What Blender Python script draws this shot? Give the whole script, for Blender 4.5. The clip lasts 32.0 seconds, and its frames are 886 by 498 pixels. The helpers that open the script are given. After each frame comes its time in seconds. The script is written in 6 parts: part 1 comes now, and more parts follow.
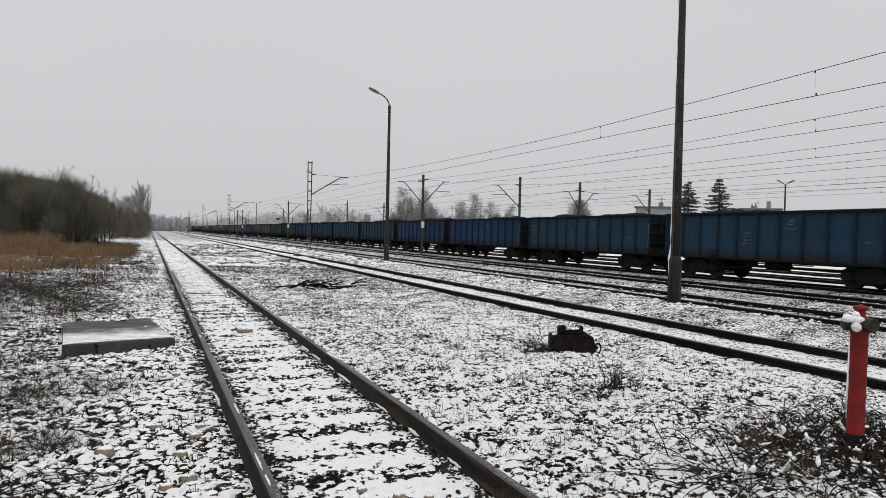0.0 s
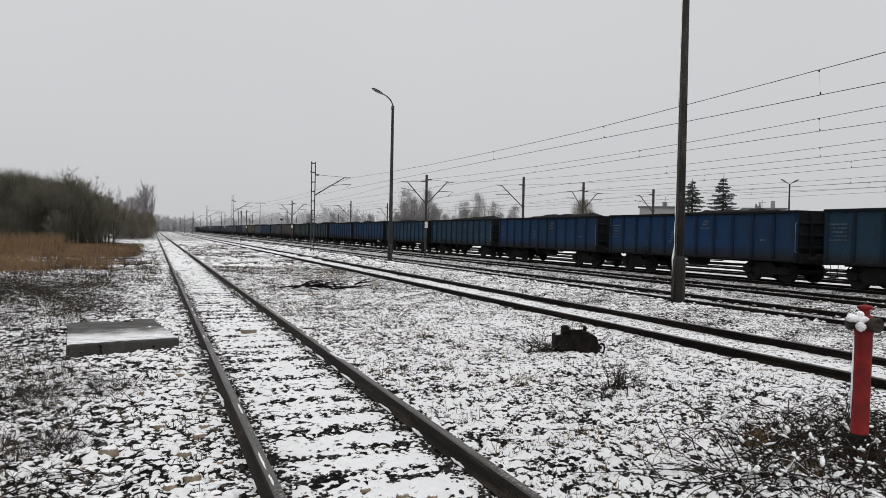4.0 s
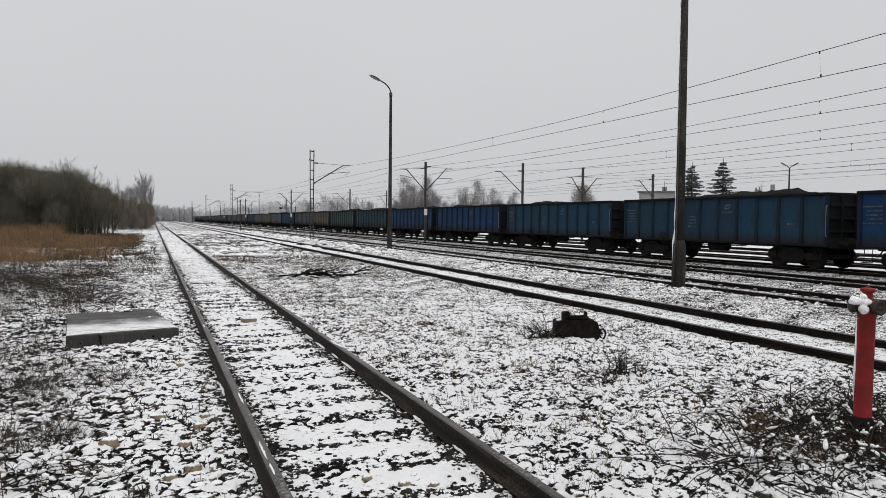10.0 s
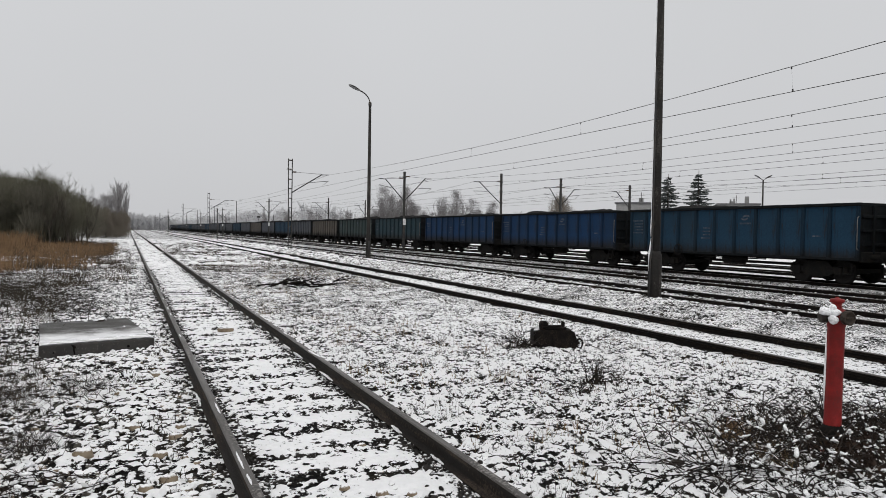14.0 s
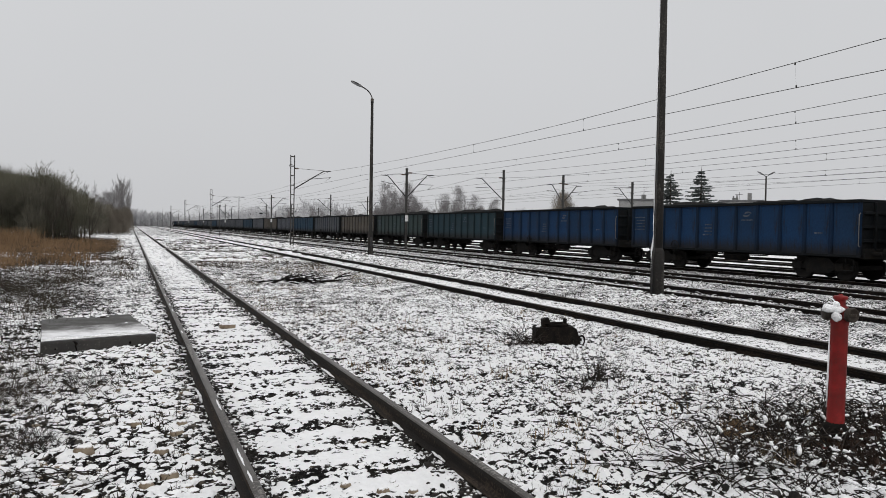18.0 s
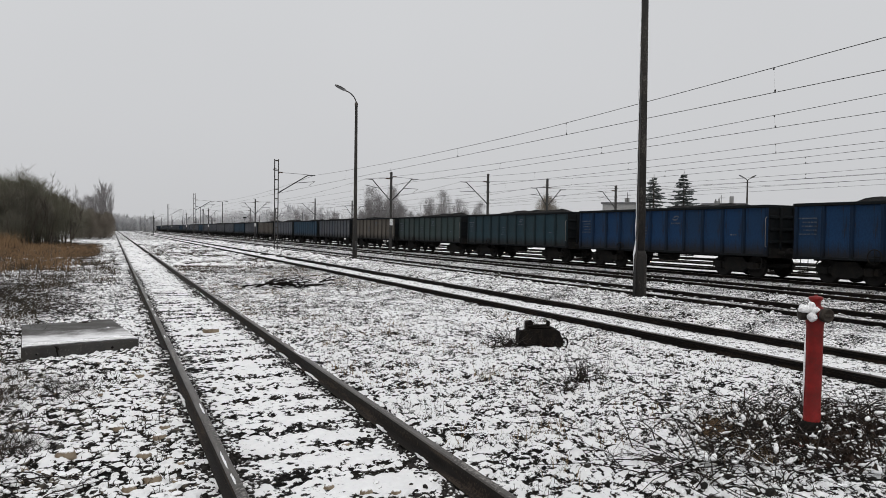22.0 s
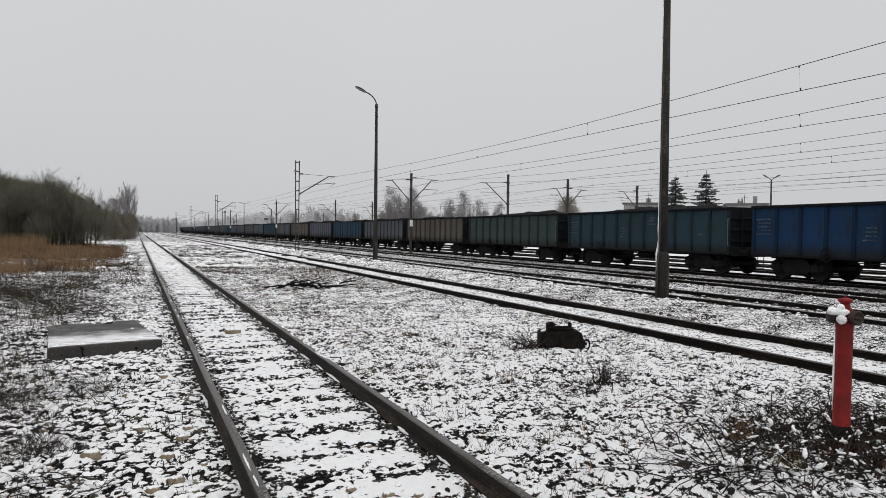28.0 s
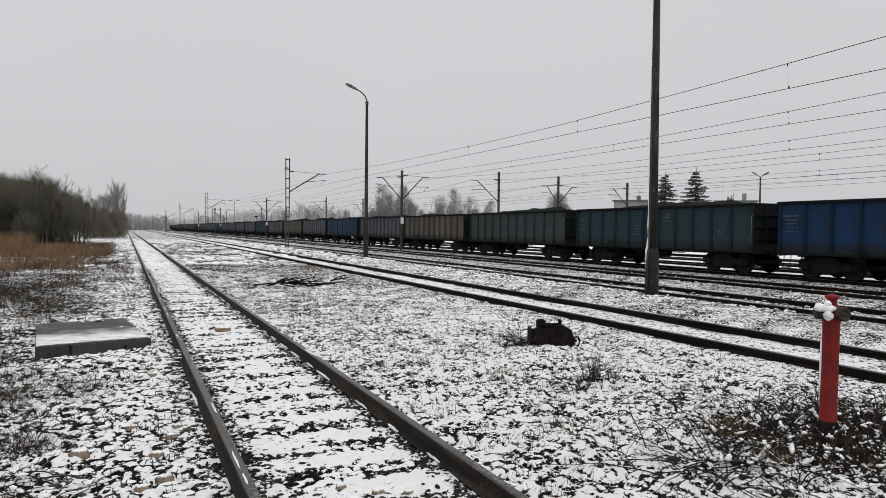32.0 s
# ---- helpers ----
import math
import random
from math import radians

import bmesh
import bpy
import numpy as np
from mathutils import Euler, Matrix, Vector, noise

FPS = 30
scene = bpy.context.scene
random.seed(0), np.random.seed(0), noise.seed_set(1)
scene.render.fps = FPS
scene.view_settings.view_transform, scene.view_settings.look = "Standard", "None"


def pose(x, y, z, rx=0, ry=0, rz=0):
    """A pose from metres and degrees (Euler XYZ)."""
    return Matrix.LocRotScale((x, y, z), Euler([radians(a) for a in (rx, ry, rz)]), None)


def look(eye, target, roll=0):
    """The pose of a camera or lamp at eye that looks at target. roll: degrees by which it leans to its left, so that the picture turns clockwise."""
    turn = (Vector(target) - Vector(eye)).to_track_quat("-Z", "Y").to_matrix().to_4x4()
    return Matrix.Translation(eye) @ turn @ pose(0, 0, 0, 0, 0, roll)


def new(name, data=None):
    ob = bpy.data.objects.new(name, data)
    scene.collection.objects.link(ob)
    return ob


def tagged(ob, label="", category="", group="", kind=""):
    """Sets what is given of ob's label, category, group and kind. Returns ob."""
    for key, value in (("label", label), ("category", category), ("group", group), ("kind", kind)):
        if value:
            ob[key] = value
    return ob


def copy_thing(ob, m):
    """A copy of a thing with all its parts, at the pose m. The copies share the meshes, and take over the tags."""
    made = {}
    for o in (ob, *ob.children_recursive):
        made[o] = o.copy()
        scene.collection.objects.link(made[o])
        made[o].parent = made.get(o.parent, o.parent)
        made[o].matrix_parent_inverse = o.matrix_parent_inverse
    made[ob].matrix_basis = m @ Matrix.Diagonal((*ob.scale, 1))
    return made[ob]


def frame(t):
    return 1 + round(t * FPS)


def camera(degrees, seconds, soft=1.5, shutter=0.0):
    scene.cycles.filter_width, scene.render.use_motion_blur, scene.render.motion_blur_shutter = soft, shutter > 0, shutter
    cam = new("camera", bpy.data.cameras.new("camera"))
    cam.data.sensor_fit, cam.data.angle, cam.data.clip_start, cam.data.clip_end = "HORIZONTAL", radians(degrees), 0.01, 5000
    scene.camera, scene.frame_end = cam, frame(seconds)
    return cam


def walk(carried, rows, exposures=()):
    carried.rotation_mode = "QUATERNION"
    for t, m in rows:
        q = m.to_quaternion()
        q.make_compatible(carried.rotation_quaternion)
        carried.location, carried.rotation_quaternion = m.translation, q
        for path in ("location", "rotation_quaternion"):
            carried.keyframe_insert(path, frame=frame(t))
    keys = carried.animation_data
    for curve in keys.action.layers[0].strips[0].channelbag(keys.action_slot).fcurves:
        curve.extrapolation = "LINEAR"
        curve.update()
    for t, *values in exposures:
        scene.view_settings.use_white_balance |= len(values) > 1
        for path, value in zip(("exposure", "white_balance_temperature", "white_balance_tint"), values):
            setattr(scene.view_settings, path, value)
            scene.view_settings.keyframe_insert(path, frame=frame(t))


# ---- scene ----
cam = camera(63.0, 32.0, soft=0.8)

# t, eye x y z, heading to the left, tilt up, lean (degrees); y runs along the tracks
PATH = [
    (0, -0.026, -0.011, 1.779, -22.13, -1.19, 1.28), (0.5, -0.029, -0.016, 1.777, -21.95, -1.12, 1.31), (1, -0.032, -0.011, 1.770, -21.97, -1.25, 1.40),
    (1.5, -0.028, -0.016, 1.777, -21.43, -0.99, 1.48), (2, -0.030, -0.014, 1.772, -21.43, -1.20, 1.33), (2.5, -0.026, -0.009, 1.774, -21.55, -1.42, 1.34),
    (3, -0.027, -0.006, 1.774, -21.88, -1.18, 1.42), (3.5, -0.021, -0.014, 1.779, -21.92, -1.20, 1.26), (5.5, -0.035, -0.004, 1.771, -21.65, -1.03, 1.19),
    (6, -0.035, 0.005, 1.772, -21.78, -1.20, 1.56), (6.5, -0.023, 0.004, 1.773, -21.82, -1.51, 1.30), (7, -0.022, 0.003, 1.771, -21.74, -1.52, 1.06),
    (7.5, -0.024, 0.003, 1.771, -21.89, -1.53, 0.95), (8, -0.017, 0.002, 1.771, -21.86, -1.74, 0.99), (8.5, -0.014, 0.009, 1.766, -21.54, -1.98, 0.84),
    (9, -0.016, 0.019, 1.768, -21.77, -2.19, 0.79), (9.5, -0.008, 0.031, 1.768, -22.30, -2.30, 0.76), (10, -0.003, 0.030, 1.772, -21.88, -2.20, 0.60),
    (10.5, -0.002, 0.016, 1.771, -21.79, -1.97, 0.70), (11, -0.008, 0.020, 1.767, -22.14, -2.23, 0.76), (11.5, -0.006, 0.017, 1.770, -22.77, -1.93, 0.74),
    (12, -0.015, 0.018, 1.770, -22.55, -2.08, 0.85), (12.5, -0.021, 0.010, 1.770, -23.11, -2.05, 0.86), (13, -0.015, -0.001, 1.775, -23.26, -1.80, 0.93),
    (13.5, -0.020, -0.005, 1.770, -23.49, -1.55, 0.89), (14, -0.018, -0.004, 1.775, -23.57, -1.40, 0.88), (14.5, -0.015, -0.003, 1.769, -23.30, -1.70, 0.75),
    (16.5, -0.014, 0.002, 1.772, -23.49, -1.98, 0.82), (17, -0.010, 0.004, 1.770, -23.69, -1.90, 0.82), (17.5, -0.024, -0.027, 1.770, -23.27, -1.75, 0.71),
    (18, -0.003, 0.013, 1.775, -23.39, -1.68, 0.91), (18.5, -0.006, 0.004, 1.769, -23.51, -1.66, 0.98), (19, -0.000, 0.000, 1.774, -23.99, -1.51, 0.98),
    (19.5, -0.014, -0.019, 1.773, -23.76, -1.60, 0.74), (20, 0.002, 0.009, 1.771, -23.66, -1.82, 0.78), (20.5, 0.009, 0.016, 1.770, -23.78, -2.06, 1.06),
    (21, 0.010, 0.004, 1.778, -24.34, -1.60, 0.86), (21.5, 0.010, -0.003, 1.777, -24.31, -1.58, 0.61), (22, -0.005, -0.041, 1.769, -24.58, -1.36, 0.75),
    (22.5, -0.019, -0.047, 1.767, -24.47, -1.52, 0.94), (23, 0.000, 0.000, 1.776, -24.31, -1.43, 0.73), (23.5, 0.005, -0.001, 1.778, -24.38, -1.68, 0.70),
    (24, 0.008, -0.005, 1.775, -24.41, -1.55, 0.63), (24.5, 0.010, -0.001, 1.774, -24.11, -1.69, 0.64), (25, -0.004, -0.001, 1.775, -23.91, -1.50, 0.83),
    (25.5, -0.013, -0.004, 1.776, -23.78, -1.46, 0.89), (27.5, -0.002, -0.010, 1.772, -23.18, -1.56, 0.51), (28, -0.006, -0.007, 1.774, -23.00, -1.31, 0.64),
    (28.5, -0.008, -0.011, 1.774, -23.31, -1.43, 0.77), (29, -0.011, -0.012, 1.772, -23.46, -1.21, 0.79), (29.5, -0.009, -0.013, 1.776, -23.45, -1.42, 0.58),
    (30, -0.010, -0.015, 1.776, -23.55, -1.36, 0.68), (30.5, -0.010, -0.010, 1.773, -23.68, -1.47, 0.62), (31, -0.010, -0.015, 1.773, -23.50, -1.49, 0.57),
    (31.5, -0.006, -0.012, 1.777, -23.54, -1.58, 0.62), (32, 0.002, -0.014, 1.774, -23.72, -1.51, 0.58),
]


def aim(x, y, z, heading, tilt, lean):
    a, b = radians(heading), radians(tilt)
    ahead = Vector((-math.sin(a) * math.cos(b), math.cos(a) * math.cos(b), math.sin(b)))
    return look((x, y, z), Vector((x, y, z)) + ahead, lean)


walk(cam, [(t, aim(*row)) for t, *row in PATH])

# ---- light: a high overcast sky over snow ----
world = bpy.data.worlds.new("overcast")
scene.world = world
world.use_nodes = True
wn = world.node_tree.nodes
wl = world.node_tree.links
sky = wn.new("ShaderNodeTexSky")
sky.sky_type, sky.sun_disc = "NISHITA", False
sky.sun_elevation, sky.sun_rotation = radians(24), radians(150)
sky.dust_density, sky.air_density = 4.0, 1.0
grey = wn.new("ShaderNodeHueSaturation")
grey.inputs["Saturation"].default_value = 0.12
grey.inputs["Value"].default_value = 0.10
wl.new(sky.outputs[0], grey.inputs["Color"])
coord = wn.new("ShaderNodeTexCoord")
axes = wn.new("ShaderNodeSeparateXYZ")
wl.new(coord.outputs["Generated"], axes.inputs[0])
ramp = wn.new("ShaderNodeValToRGB")
ramp.color_ramp.elements[0].position, ramp.color_ramp.elements[0].color = 0.0, (0.602, 0.608, 0.626, 1)
ramp.color_ramp.elements[1].position, ramp.color_ramp.elements[1].color = 1.0, (1.14, 1.14, 1.15, 1)
mid = ramp.color_ramp.elements.new(0.32)
mid.color = (0.655, 0.664, 0.682, 1)
wl.new(axes.outputs["Z"], ramp.inputs[0])
cloud = wn.new("ShaderNodeTexNoise")
cloud.inputs["Scale"].default_value, cloud.inputs["Detail"].default_value = 2.2, 3.0
wl.new(coord.outputs["Generated"], cloud.inputs["Vector"])
haze = wn.new("ShaderNodeMix")
haze.data_type, haze.blend_type = "RGBA", "MIX"
haze.inputs[0].default_value = 0.93
wl.new(grey.outputs[0], haze.inputs[6])
wl.new(ramp.outputs[0], haze.inputs[7])
soft = wn.new("ShaderNodeMapRange")
soft.inputs["To Min"].default_value, soft.inputs["To Max"].default_value = 0.965, 1.035
wl.new(cloud.outputs[0], soft.inputs[0])
veil = wn.new("ShaderNodeVectorMath")
veil.operation = "SCALE"
wl.new(haze.outputs[2], veil.inputs[0])
wl.new(soft.outputs[0], veil.inputs["Scale"])
wl.new(veil.outputs[0], wn["Background"].inputs[0])
wn["Background"].inputs[1].default_value = 1.0

sun = new("sun", bpy.data.lights.new("sun", "SUN"))
sun.data.energy, sun.data.angle, sun.data.color = 0.5, radians(40), (1.0, 0.97, 0.93)
sun.matrix_world = look((0, 0, 30), (10, 17, 12))

# ---- materials ----


def nodes_of(name):
    m = bpy.data.materials.new(name)
    m.use_nodes = True
    return m, m.node_tree.nodes, m.node_tree.links


def noise_node(n, l, scale, detail=4.0, rough=0.55, stretch=None):
    c = n.new("ShaderNodeTexCoord")
    t = n.new("ShaderNodeTexNoise")
    t.inputs["Scale"].default_value, t.inputs["Detail"].default_value, t.inputs["Roughness"].default_value = scale, detail, rough
    if stretch:
        mp = n.new("ShaderNodeMapping")
        mp.inputs["Scale"].default_value = stretch
        l.new(c.outputs["Object"], mp.inputs[0])
        l.new(mp.outputs[0], t.inputs["Vector"])
    else:
        l.new(c.outputs["Object"], t.inputs["Vector"])
    return t.outputs[0]


def ranged(n, l, value, a, b, lo=0.0, hi=1.0):
    r = n.new("ShaderNodeMapRange")
    r.interpolation_type = "SMOOTHSTEP"
    for k, v in (("From Min", a), ("From Max", b), ("To Min", lo), ("To Max", hi)):
        r.inputs[k].default_value = v
    l.new(value, r.inputs[0])
    return r.outputs[0]


def mixed(n, l, fac, a, b):
    m = n.new("ShaderNodeMix")
    m.data_type = "RGBA"
    if isinstance(fac, float):
        m.inputs[0].default_value = fac
    else:
        l.new(fac, m.inputs[0])
    for socket, v in ((m.inputs[6], a), (m.inputs[7], b)):
        if isinstance(v, tuple):
            socket.default_value = (*v, 1)
        else:
            l.new(v, socket)
    return m.outputs[2]


def calc(n, l, op, a, b):
    m = n.new("ShaderNodeMath")
    m.operation = op
    for socket, v in ((m.inputs[0], a), (m.inputs[1], b)):
        if isinstance(v, (int, float)):
            socket.default_value = v
        else:
            l.new(v, socket)
    return m.outputs[0]


def bumped(n, l, height, distance, strength=0.8):
    b = n.new("ShaderNodeBump")
    b.inputs["Strength"].default_value, b.inputs["Distance"].default_value = strength, distance
    l.new(height, b.inputs["Height"])
    l.new(b.outputs[0], n["Principled BSDF"].inputs["Normal"])


def surface(name, a, b, scale=3.0, fine=40.0, rough=0.8, metal=0.0, bump=0.004, third=None, stretch=None, vary=0.0, specular=0.3):
    """Two colours by a coarse noise, a third in worn spots by a fine one."""
    m, n, l = nodes_of(name)
    big = noise_node(n, l, scale, 4, 0.6, stretch)
    small = noise_node(n, l, fine, 3, 0.6)
    col = mixed(n, l, ranged(n, l, big, 0.35, 0.65), a, b)
    if third:
        col = mixed(n, l, ranged(n, l, calc(n, l, "ADD", calc(n, l, "MULTIPLY", big, 0.6), calc(n, l, "MULTIPLY", small, 0.4)), 0.53, 0.60), col, third)
    hs = n.new("ShaderNodeHueSaturation")
    l.new(col, hs.inputs["Color"])
    val = ranged(n, l, small, 0.3, 0.7, 0.8, 1.2)
    if vary:
        info = n.new("ShaderNodeObjectInfo")
        val = calc(n, l, "MULTIPLY", val, ranged(n, l, info.outputs["Random"], 0, 1, 1 - vary, 1 + vary))
        l.new(ranged(n, l, info.outputs["Random"], 0, 1, 0.5 - 0.06 * vary, 0.5 + 0.06 * vary), hs.inputs["Hue"])
    l.new(val, hs.inputs["Value"])
    p = n["Principled BSDF"]
    l.new(hs.outputs[0], p.inputs["Base Color"])
    p.inputs["Metallic"].default_value = metal
    p.inputs["Specular IOR Level"].default_value = specular
    l.new(ranged(n, l, big, 0.3, 0.7, max(rough - 0.1, 0.05), min(rough + 0.1, 1)), p.inputs["Roughness"])
    bumped(n, l, small, bump)
    return m


def snow_capped(name, a, b, snow_from=0.35, snow_to=0.7, scale=14.0, patch=0.35, snow=(0.90, 0.90, 0.905), vary=True):
    """Snow on faces that look up, with bare patches; the stuff below it on the rest."""
    m, n, l = nodes_of(name)
    big = noise_node(n, l, scale, 4, 0.6)
    small = noise_node(n, l, scale * 6, 3, 0.6)
    under = mixed(n, l, ranged(n, l, big, 0.35, 0.65), a, b)
    geo = n.new("ShaderNodeNewGeometry")
    sep = n.new("ShaderNodeSeparateXYZ")
    l.new(geo.outputs["Normal"], sep.inputs[0])
    up = calc(n, l, "ADD", sep.outputs["Z"], calc(n, l, "MULTIPLY", calc(n, l, "SUBTRACT", small, 0.5), 0.5))
    cover = ranged(n, l, up, snow_from, snow_to)
    if vary:
        bare = ranged(n, l, geo.outputs["Random Per Island"], patch - 0.02, patch + 0.02)
        cover = calc(n, l, "MULTIPLY", cover, bare)
        tone = n.new("ShaderNodeHueSaturation")
        l.new(under, tone.inputs["Color"])
        l.new(ranged(n, l, geo.outputs["Random Per Island"], 0, 1, 0.6, 1.5), tone.inputs["Value"])
        under = tone.outputs[0]
    col = mixed(n, l, cover, under, snow)
    p = n["Principled BSDF"]
    l.new(col, p.inputs["Base Color"])
    p.inputs["Roughness"].default_value = 0.75
    p.inputs["Specular IOR Level"].default_value = 0.25
    bumped(n, l, small, 0.006)
    return m


def ground_material():
    """Snow that has settled in ragged sheets; the verge and the brambles keep more earth bare."""
    m, n, l = nodes_of("thin_snow_over_earth")
    c = n.new("ShaderNodeTexCoord")
    sep = n.new("ShaderNodeSeparateXYZ")
    l.new(c.outputs["Object"], sep.inputs[0])
    wide = noise_node(n, l, 0.22, 3, 0.5)
    mid_ = noise_node(n, l, 1.5, 4, 0.6)
    coarse = noise_node(n, l, 10.0, 6, 0.68)
    grassy = noise_node(n, l, 24.0, 5, 0.66)
    turf = calc(n, l, "MULTIPLY", ranged(n, l, sep.outputs["X"], 2.3, 2.8), ranged(n, l, sep.outputs["Y"], 16.0, 26.0, 0.8, 0.0))
    blend = n.new("ShaderNodeMix")
    l.new(turf, blend.inputs[0])
    l.new(coarse, blend.inputs[2])
    l.new(grassy, blend.inputs[3])
    fine = blend.outputs[0]
    tiny = noise_node(n, l, 45, 4, 0.65)
    v = calc(n, l, "ADD", calc(n, l, "MULTIPLY", fine, 0.60), calc(n, l, "MULTIPLY", mid_, 0.22))
    v = calc(n, l, "ADD", v, calc(n, l, "MULTIPLY", wide, 0.06))
    v = calc(n, l, "ADD", v, calc(n, l, "MULTIPLY", tiny, 0.12))
    relief_ = n.new("ShaderNodeAttribute")
    relief_.attribute_name = "relief"
    v = calc(n, l, "ADD", v, calc(n, l, "MULTIPLY", relief_.outputs["Fac"], ranged(n, l, turf, 0.0, 1.0, 0.34, 0.22)))
    verge = calc(n, l, "MULTIPLY", ranged(n, l, sep.outputs["X"], -1.9, 0.4, 0.048, 0.0), ranged(n, l, sep.outputs["Y"], 10.0, 18.0, 1.0, 0.45))
    dist = n.new("ShaderNodeVectorMath")
    dist.operation = "DISTANCE"
    dist.inputs[1].default_value = (5.5, 4.1, 0.0)
    l.new(c.outputs["Object"], dist.inputs[0])
    bramble = ranged(n, l, dist.outputs["Value"], 0.5, 1.6, 0.030, 0.0)
    ballast = calc(n, l, "MULTIPLY", ranged(n, l, sep.outputs["X"], 12.6, 14.0, 0.0, 0.016), ranged(n, l, sep.outputs["X"], 25.6, 27.0, 1.0, -4.0))
    v = calc(n, l, "SUBTRACT", v, calc(n, l, "ADD", calc(n, l, "ADD", verge, ballast), bramble))
    cover = ranged(n, l, v, 0.484, 0.504)
    earth = mixed(n, l, ranged(n, l, mid_, 0.4, 0.6), (0.0035, 0.0032, 0.003), (0.011, 0.009, 0.0065))
    earth = mixed(n, l, ranged(n, l, tiny, 0.55, 0.72), earth, (0.045, 0.038, 0.029))
    snow = mixed(n, l, ranged(n, l, fine, 0.4, 0.7), (0.87, 0.87, 0.878), (0.93, 0.93, 0.936))
    p = n["Principled BSDF"]
    l.new(mixed(n, l, cover, earth, snow), p.inputs["Base Color"])
    p.inputs["Roughness"].default_value = 0.9
    p.inputs["Specular IOR Level"].default_value = 0.12
    bumped(n, l, calc(n, l, "ADD", v, calc(n, l, "MULTIPLY", tiny, 0.04)), 0.075, 0.85)
    return m


def slab_material():
    """Wet concrete on which snow thins out from the front edge backwards."""
    m, n, l = nodes_of("wet_slab_concrete")
    big = noise_node(n, l, 2.2, 5, 0.6)
    small = noise_node(n, l, 26, 4, 0.65)
    stone = mixed(n, l, ranged(n, l, big, 0.35, 0.65), (0.026, 0.0245, 0.023), (0.050, 0.047, 0.043))
    stone = mixed(n, l, ranged(n, l, small, 0.56, 0.70), stone, (0.085, 0.078, 0.07))
    c = n.new("ShaderNodeTexCoord")
    along = n.new("ShaderNodeVectorMath")
    along.operation = "DOT_PRODUCT"
    along.inputs[1].default_value = (-0.247, 0.969, 0.0)
    l.new(c.outputs["Object"], along.inputs[0])
    back = calc(n, l, "SUBTRACT", along.outputs["Value"], 10.74)
    back = calc(n, l, "ADD", back, calc(n, l, "MULTIPLY", calc(n, l, "SUBTRACT", big, 0.5), 1.9))
    back = calc(n, l, "ADD", back, calc(n, l, "MULTIPLY", calc(n, l, "SUBTRACT", small, 0.5), 0.7))
    geo = n.new("ShaderNodeNewGeometry")
    sep = n.new("ShaderNodeSeparateXYZ")
    l.new(geo.outputs["Normal"], sep.inputs[0])
    cover = calc(n, l, "MULTIPLY", ranged(n, l, back, 0.25, 1.60, 1.0, 0.0), ranged(n, l, sep.outputs["Z"], 0.86, 0.97))
    p = n["Principled BSDF"]
    l.new(mixed(n, l, cover, stone, (0.78, 0.78, 0.79)), p.inputs["Base Color"])
    l.new(ranged(n, l, big, 0.3, 0.7, 0.45, 0.8), p.inputs["Roughness"])
    p.inputs["Specular IOR Level"].default_value = 0.35
    bumped(n, l, small, 0.006)
    return m


GROUND = ground_material()
STONES = snow_capped("snowy_ballast_stone", (0.020, 0.018, 0.016), (0.13, 0.108, 0.080), 0.42, 0.68, 16, 0.08)
BALLAST = snow_capped("half_snowy_ballast", (0.030, 0.027, 0.024), (0.080, 0.070, 0.058), 0.40, 0.75, 16, 0.32)
GRAVEL = snow_capped("bare_dark_gravel", (0.010, 0.009, 0.008), (0.030, 0.026, 0.022), 0.70, 1.0, 16, 0.6)
CLODS = snow_capped("snowy_turf_clod", (0.010, 0.008, 0.006), (0.028, 0.022, 0.015), 0.38, 0.66, 18, 0.05)
SLEEPER = snow_capped("snowy_timber_sleeper", (0.035, 0.030, 0.026), (0.07, 0.06, 0.05), 0.5, 0.9, 5, 0.0, vary=False)
LOOSE_SNOW = surface("settled_snow", (0.85, 0.85, 0.86), (0.91, 0.91, 0.92), 6, 60, 0.8, bump=0.01)
THIN_SNOW = surface("thin_melting_snow", (0.86, 0.86, 0.865), (0.66, 0.66, 0.66), 5, 30, 0.7, bump=0.006, third=(0.45, 0.445, 0.435))
RAIL = surface("weathered_rail_steel", (0.0045, 0.0038, 0.0034), (0.010, 0.0078, 0.0066), 2.5, 60, 0.85, 0.0, 0.002, (0.022, 0.016, 0.012), (6, 0.6, 6), specular=0.1)
SIDING_RAIL = surface("wet_brown_rail_steel", (0.0095, 0.0078, 0.0066), (0.021, 0.0165, 0.0135), 2.5, 60, 0.8, 0.0, 0.003, (0.046, 0.035, 0.027), (6, 0.6, 6), specular=0.2)
RAIL_HEAD = surface("worn_rail_head", (0.085, 0.076, 0.068), (0.035, 0.030, 0.027), 1.5, 40, 0.42, 0.35, 0.001, (0.19, 0.178, 0.165), (8, 0.5, 8))
CONCRETE = surface("weathered_concrete", (0.14, 0.135, 0.125), (0.22, 0.21, 0.19), 1.4, 30, 0.9, bump=0.004, third=(0.09, 0.085, 0.08))
SLAB_CONCRETE = slab_material()
DARK_CONCRETE = surface("damp_concrete_pole", (0.016, 0.015, 0.014), (0.030, 0.027, 0.024), 1.2, 28, 0.9, bump=0.003, third=(0.06, 0.055, 0.05), stretch=(3, 3, 0.7))
MAST_STEEL = surface("dull_mast_steel", (0.035, 0.036, 0.038), (0.060, 0.058, 0.056), 2.0, 30, 0.6, 0.4, 0.002, (0.085, 0.07, 0.055))
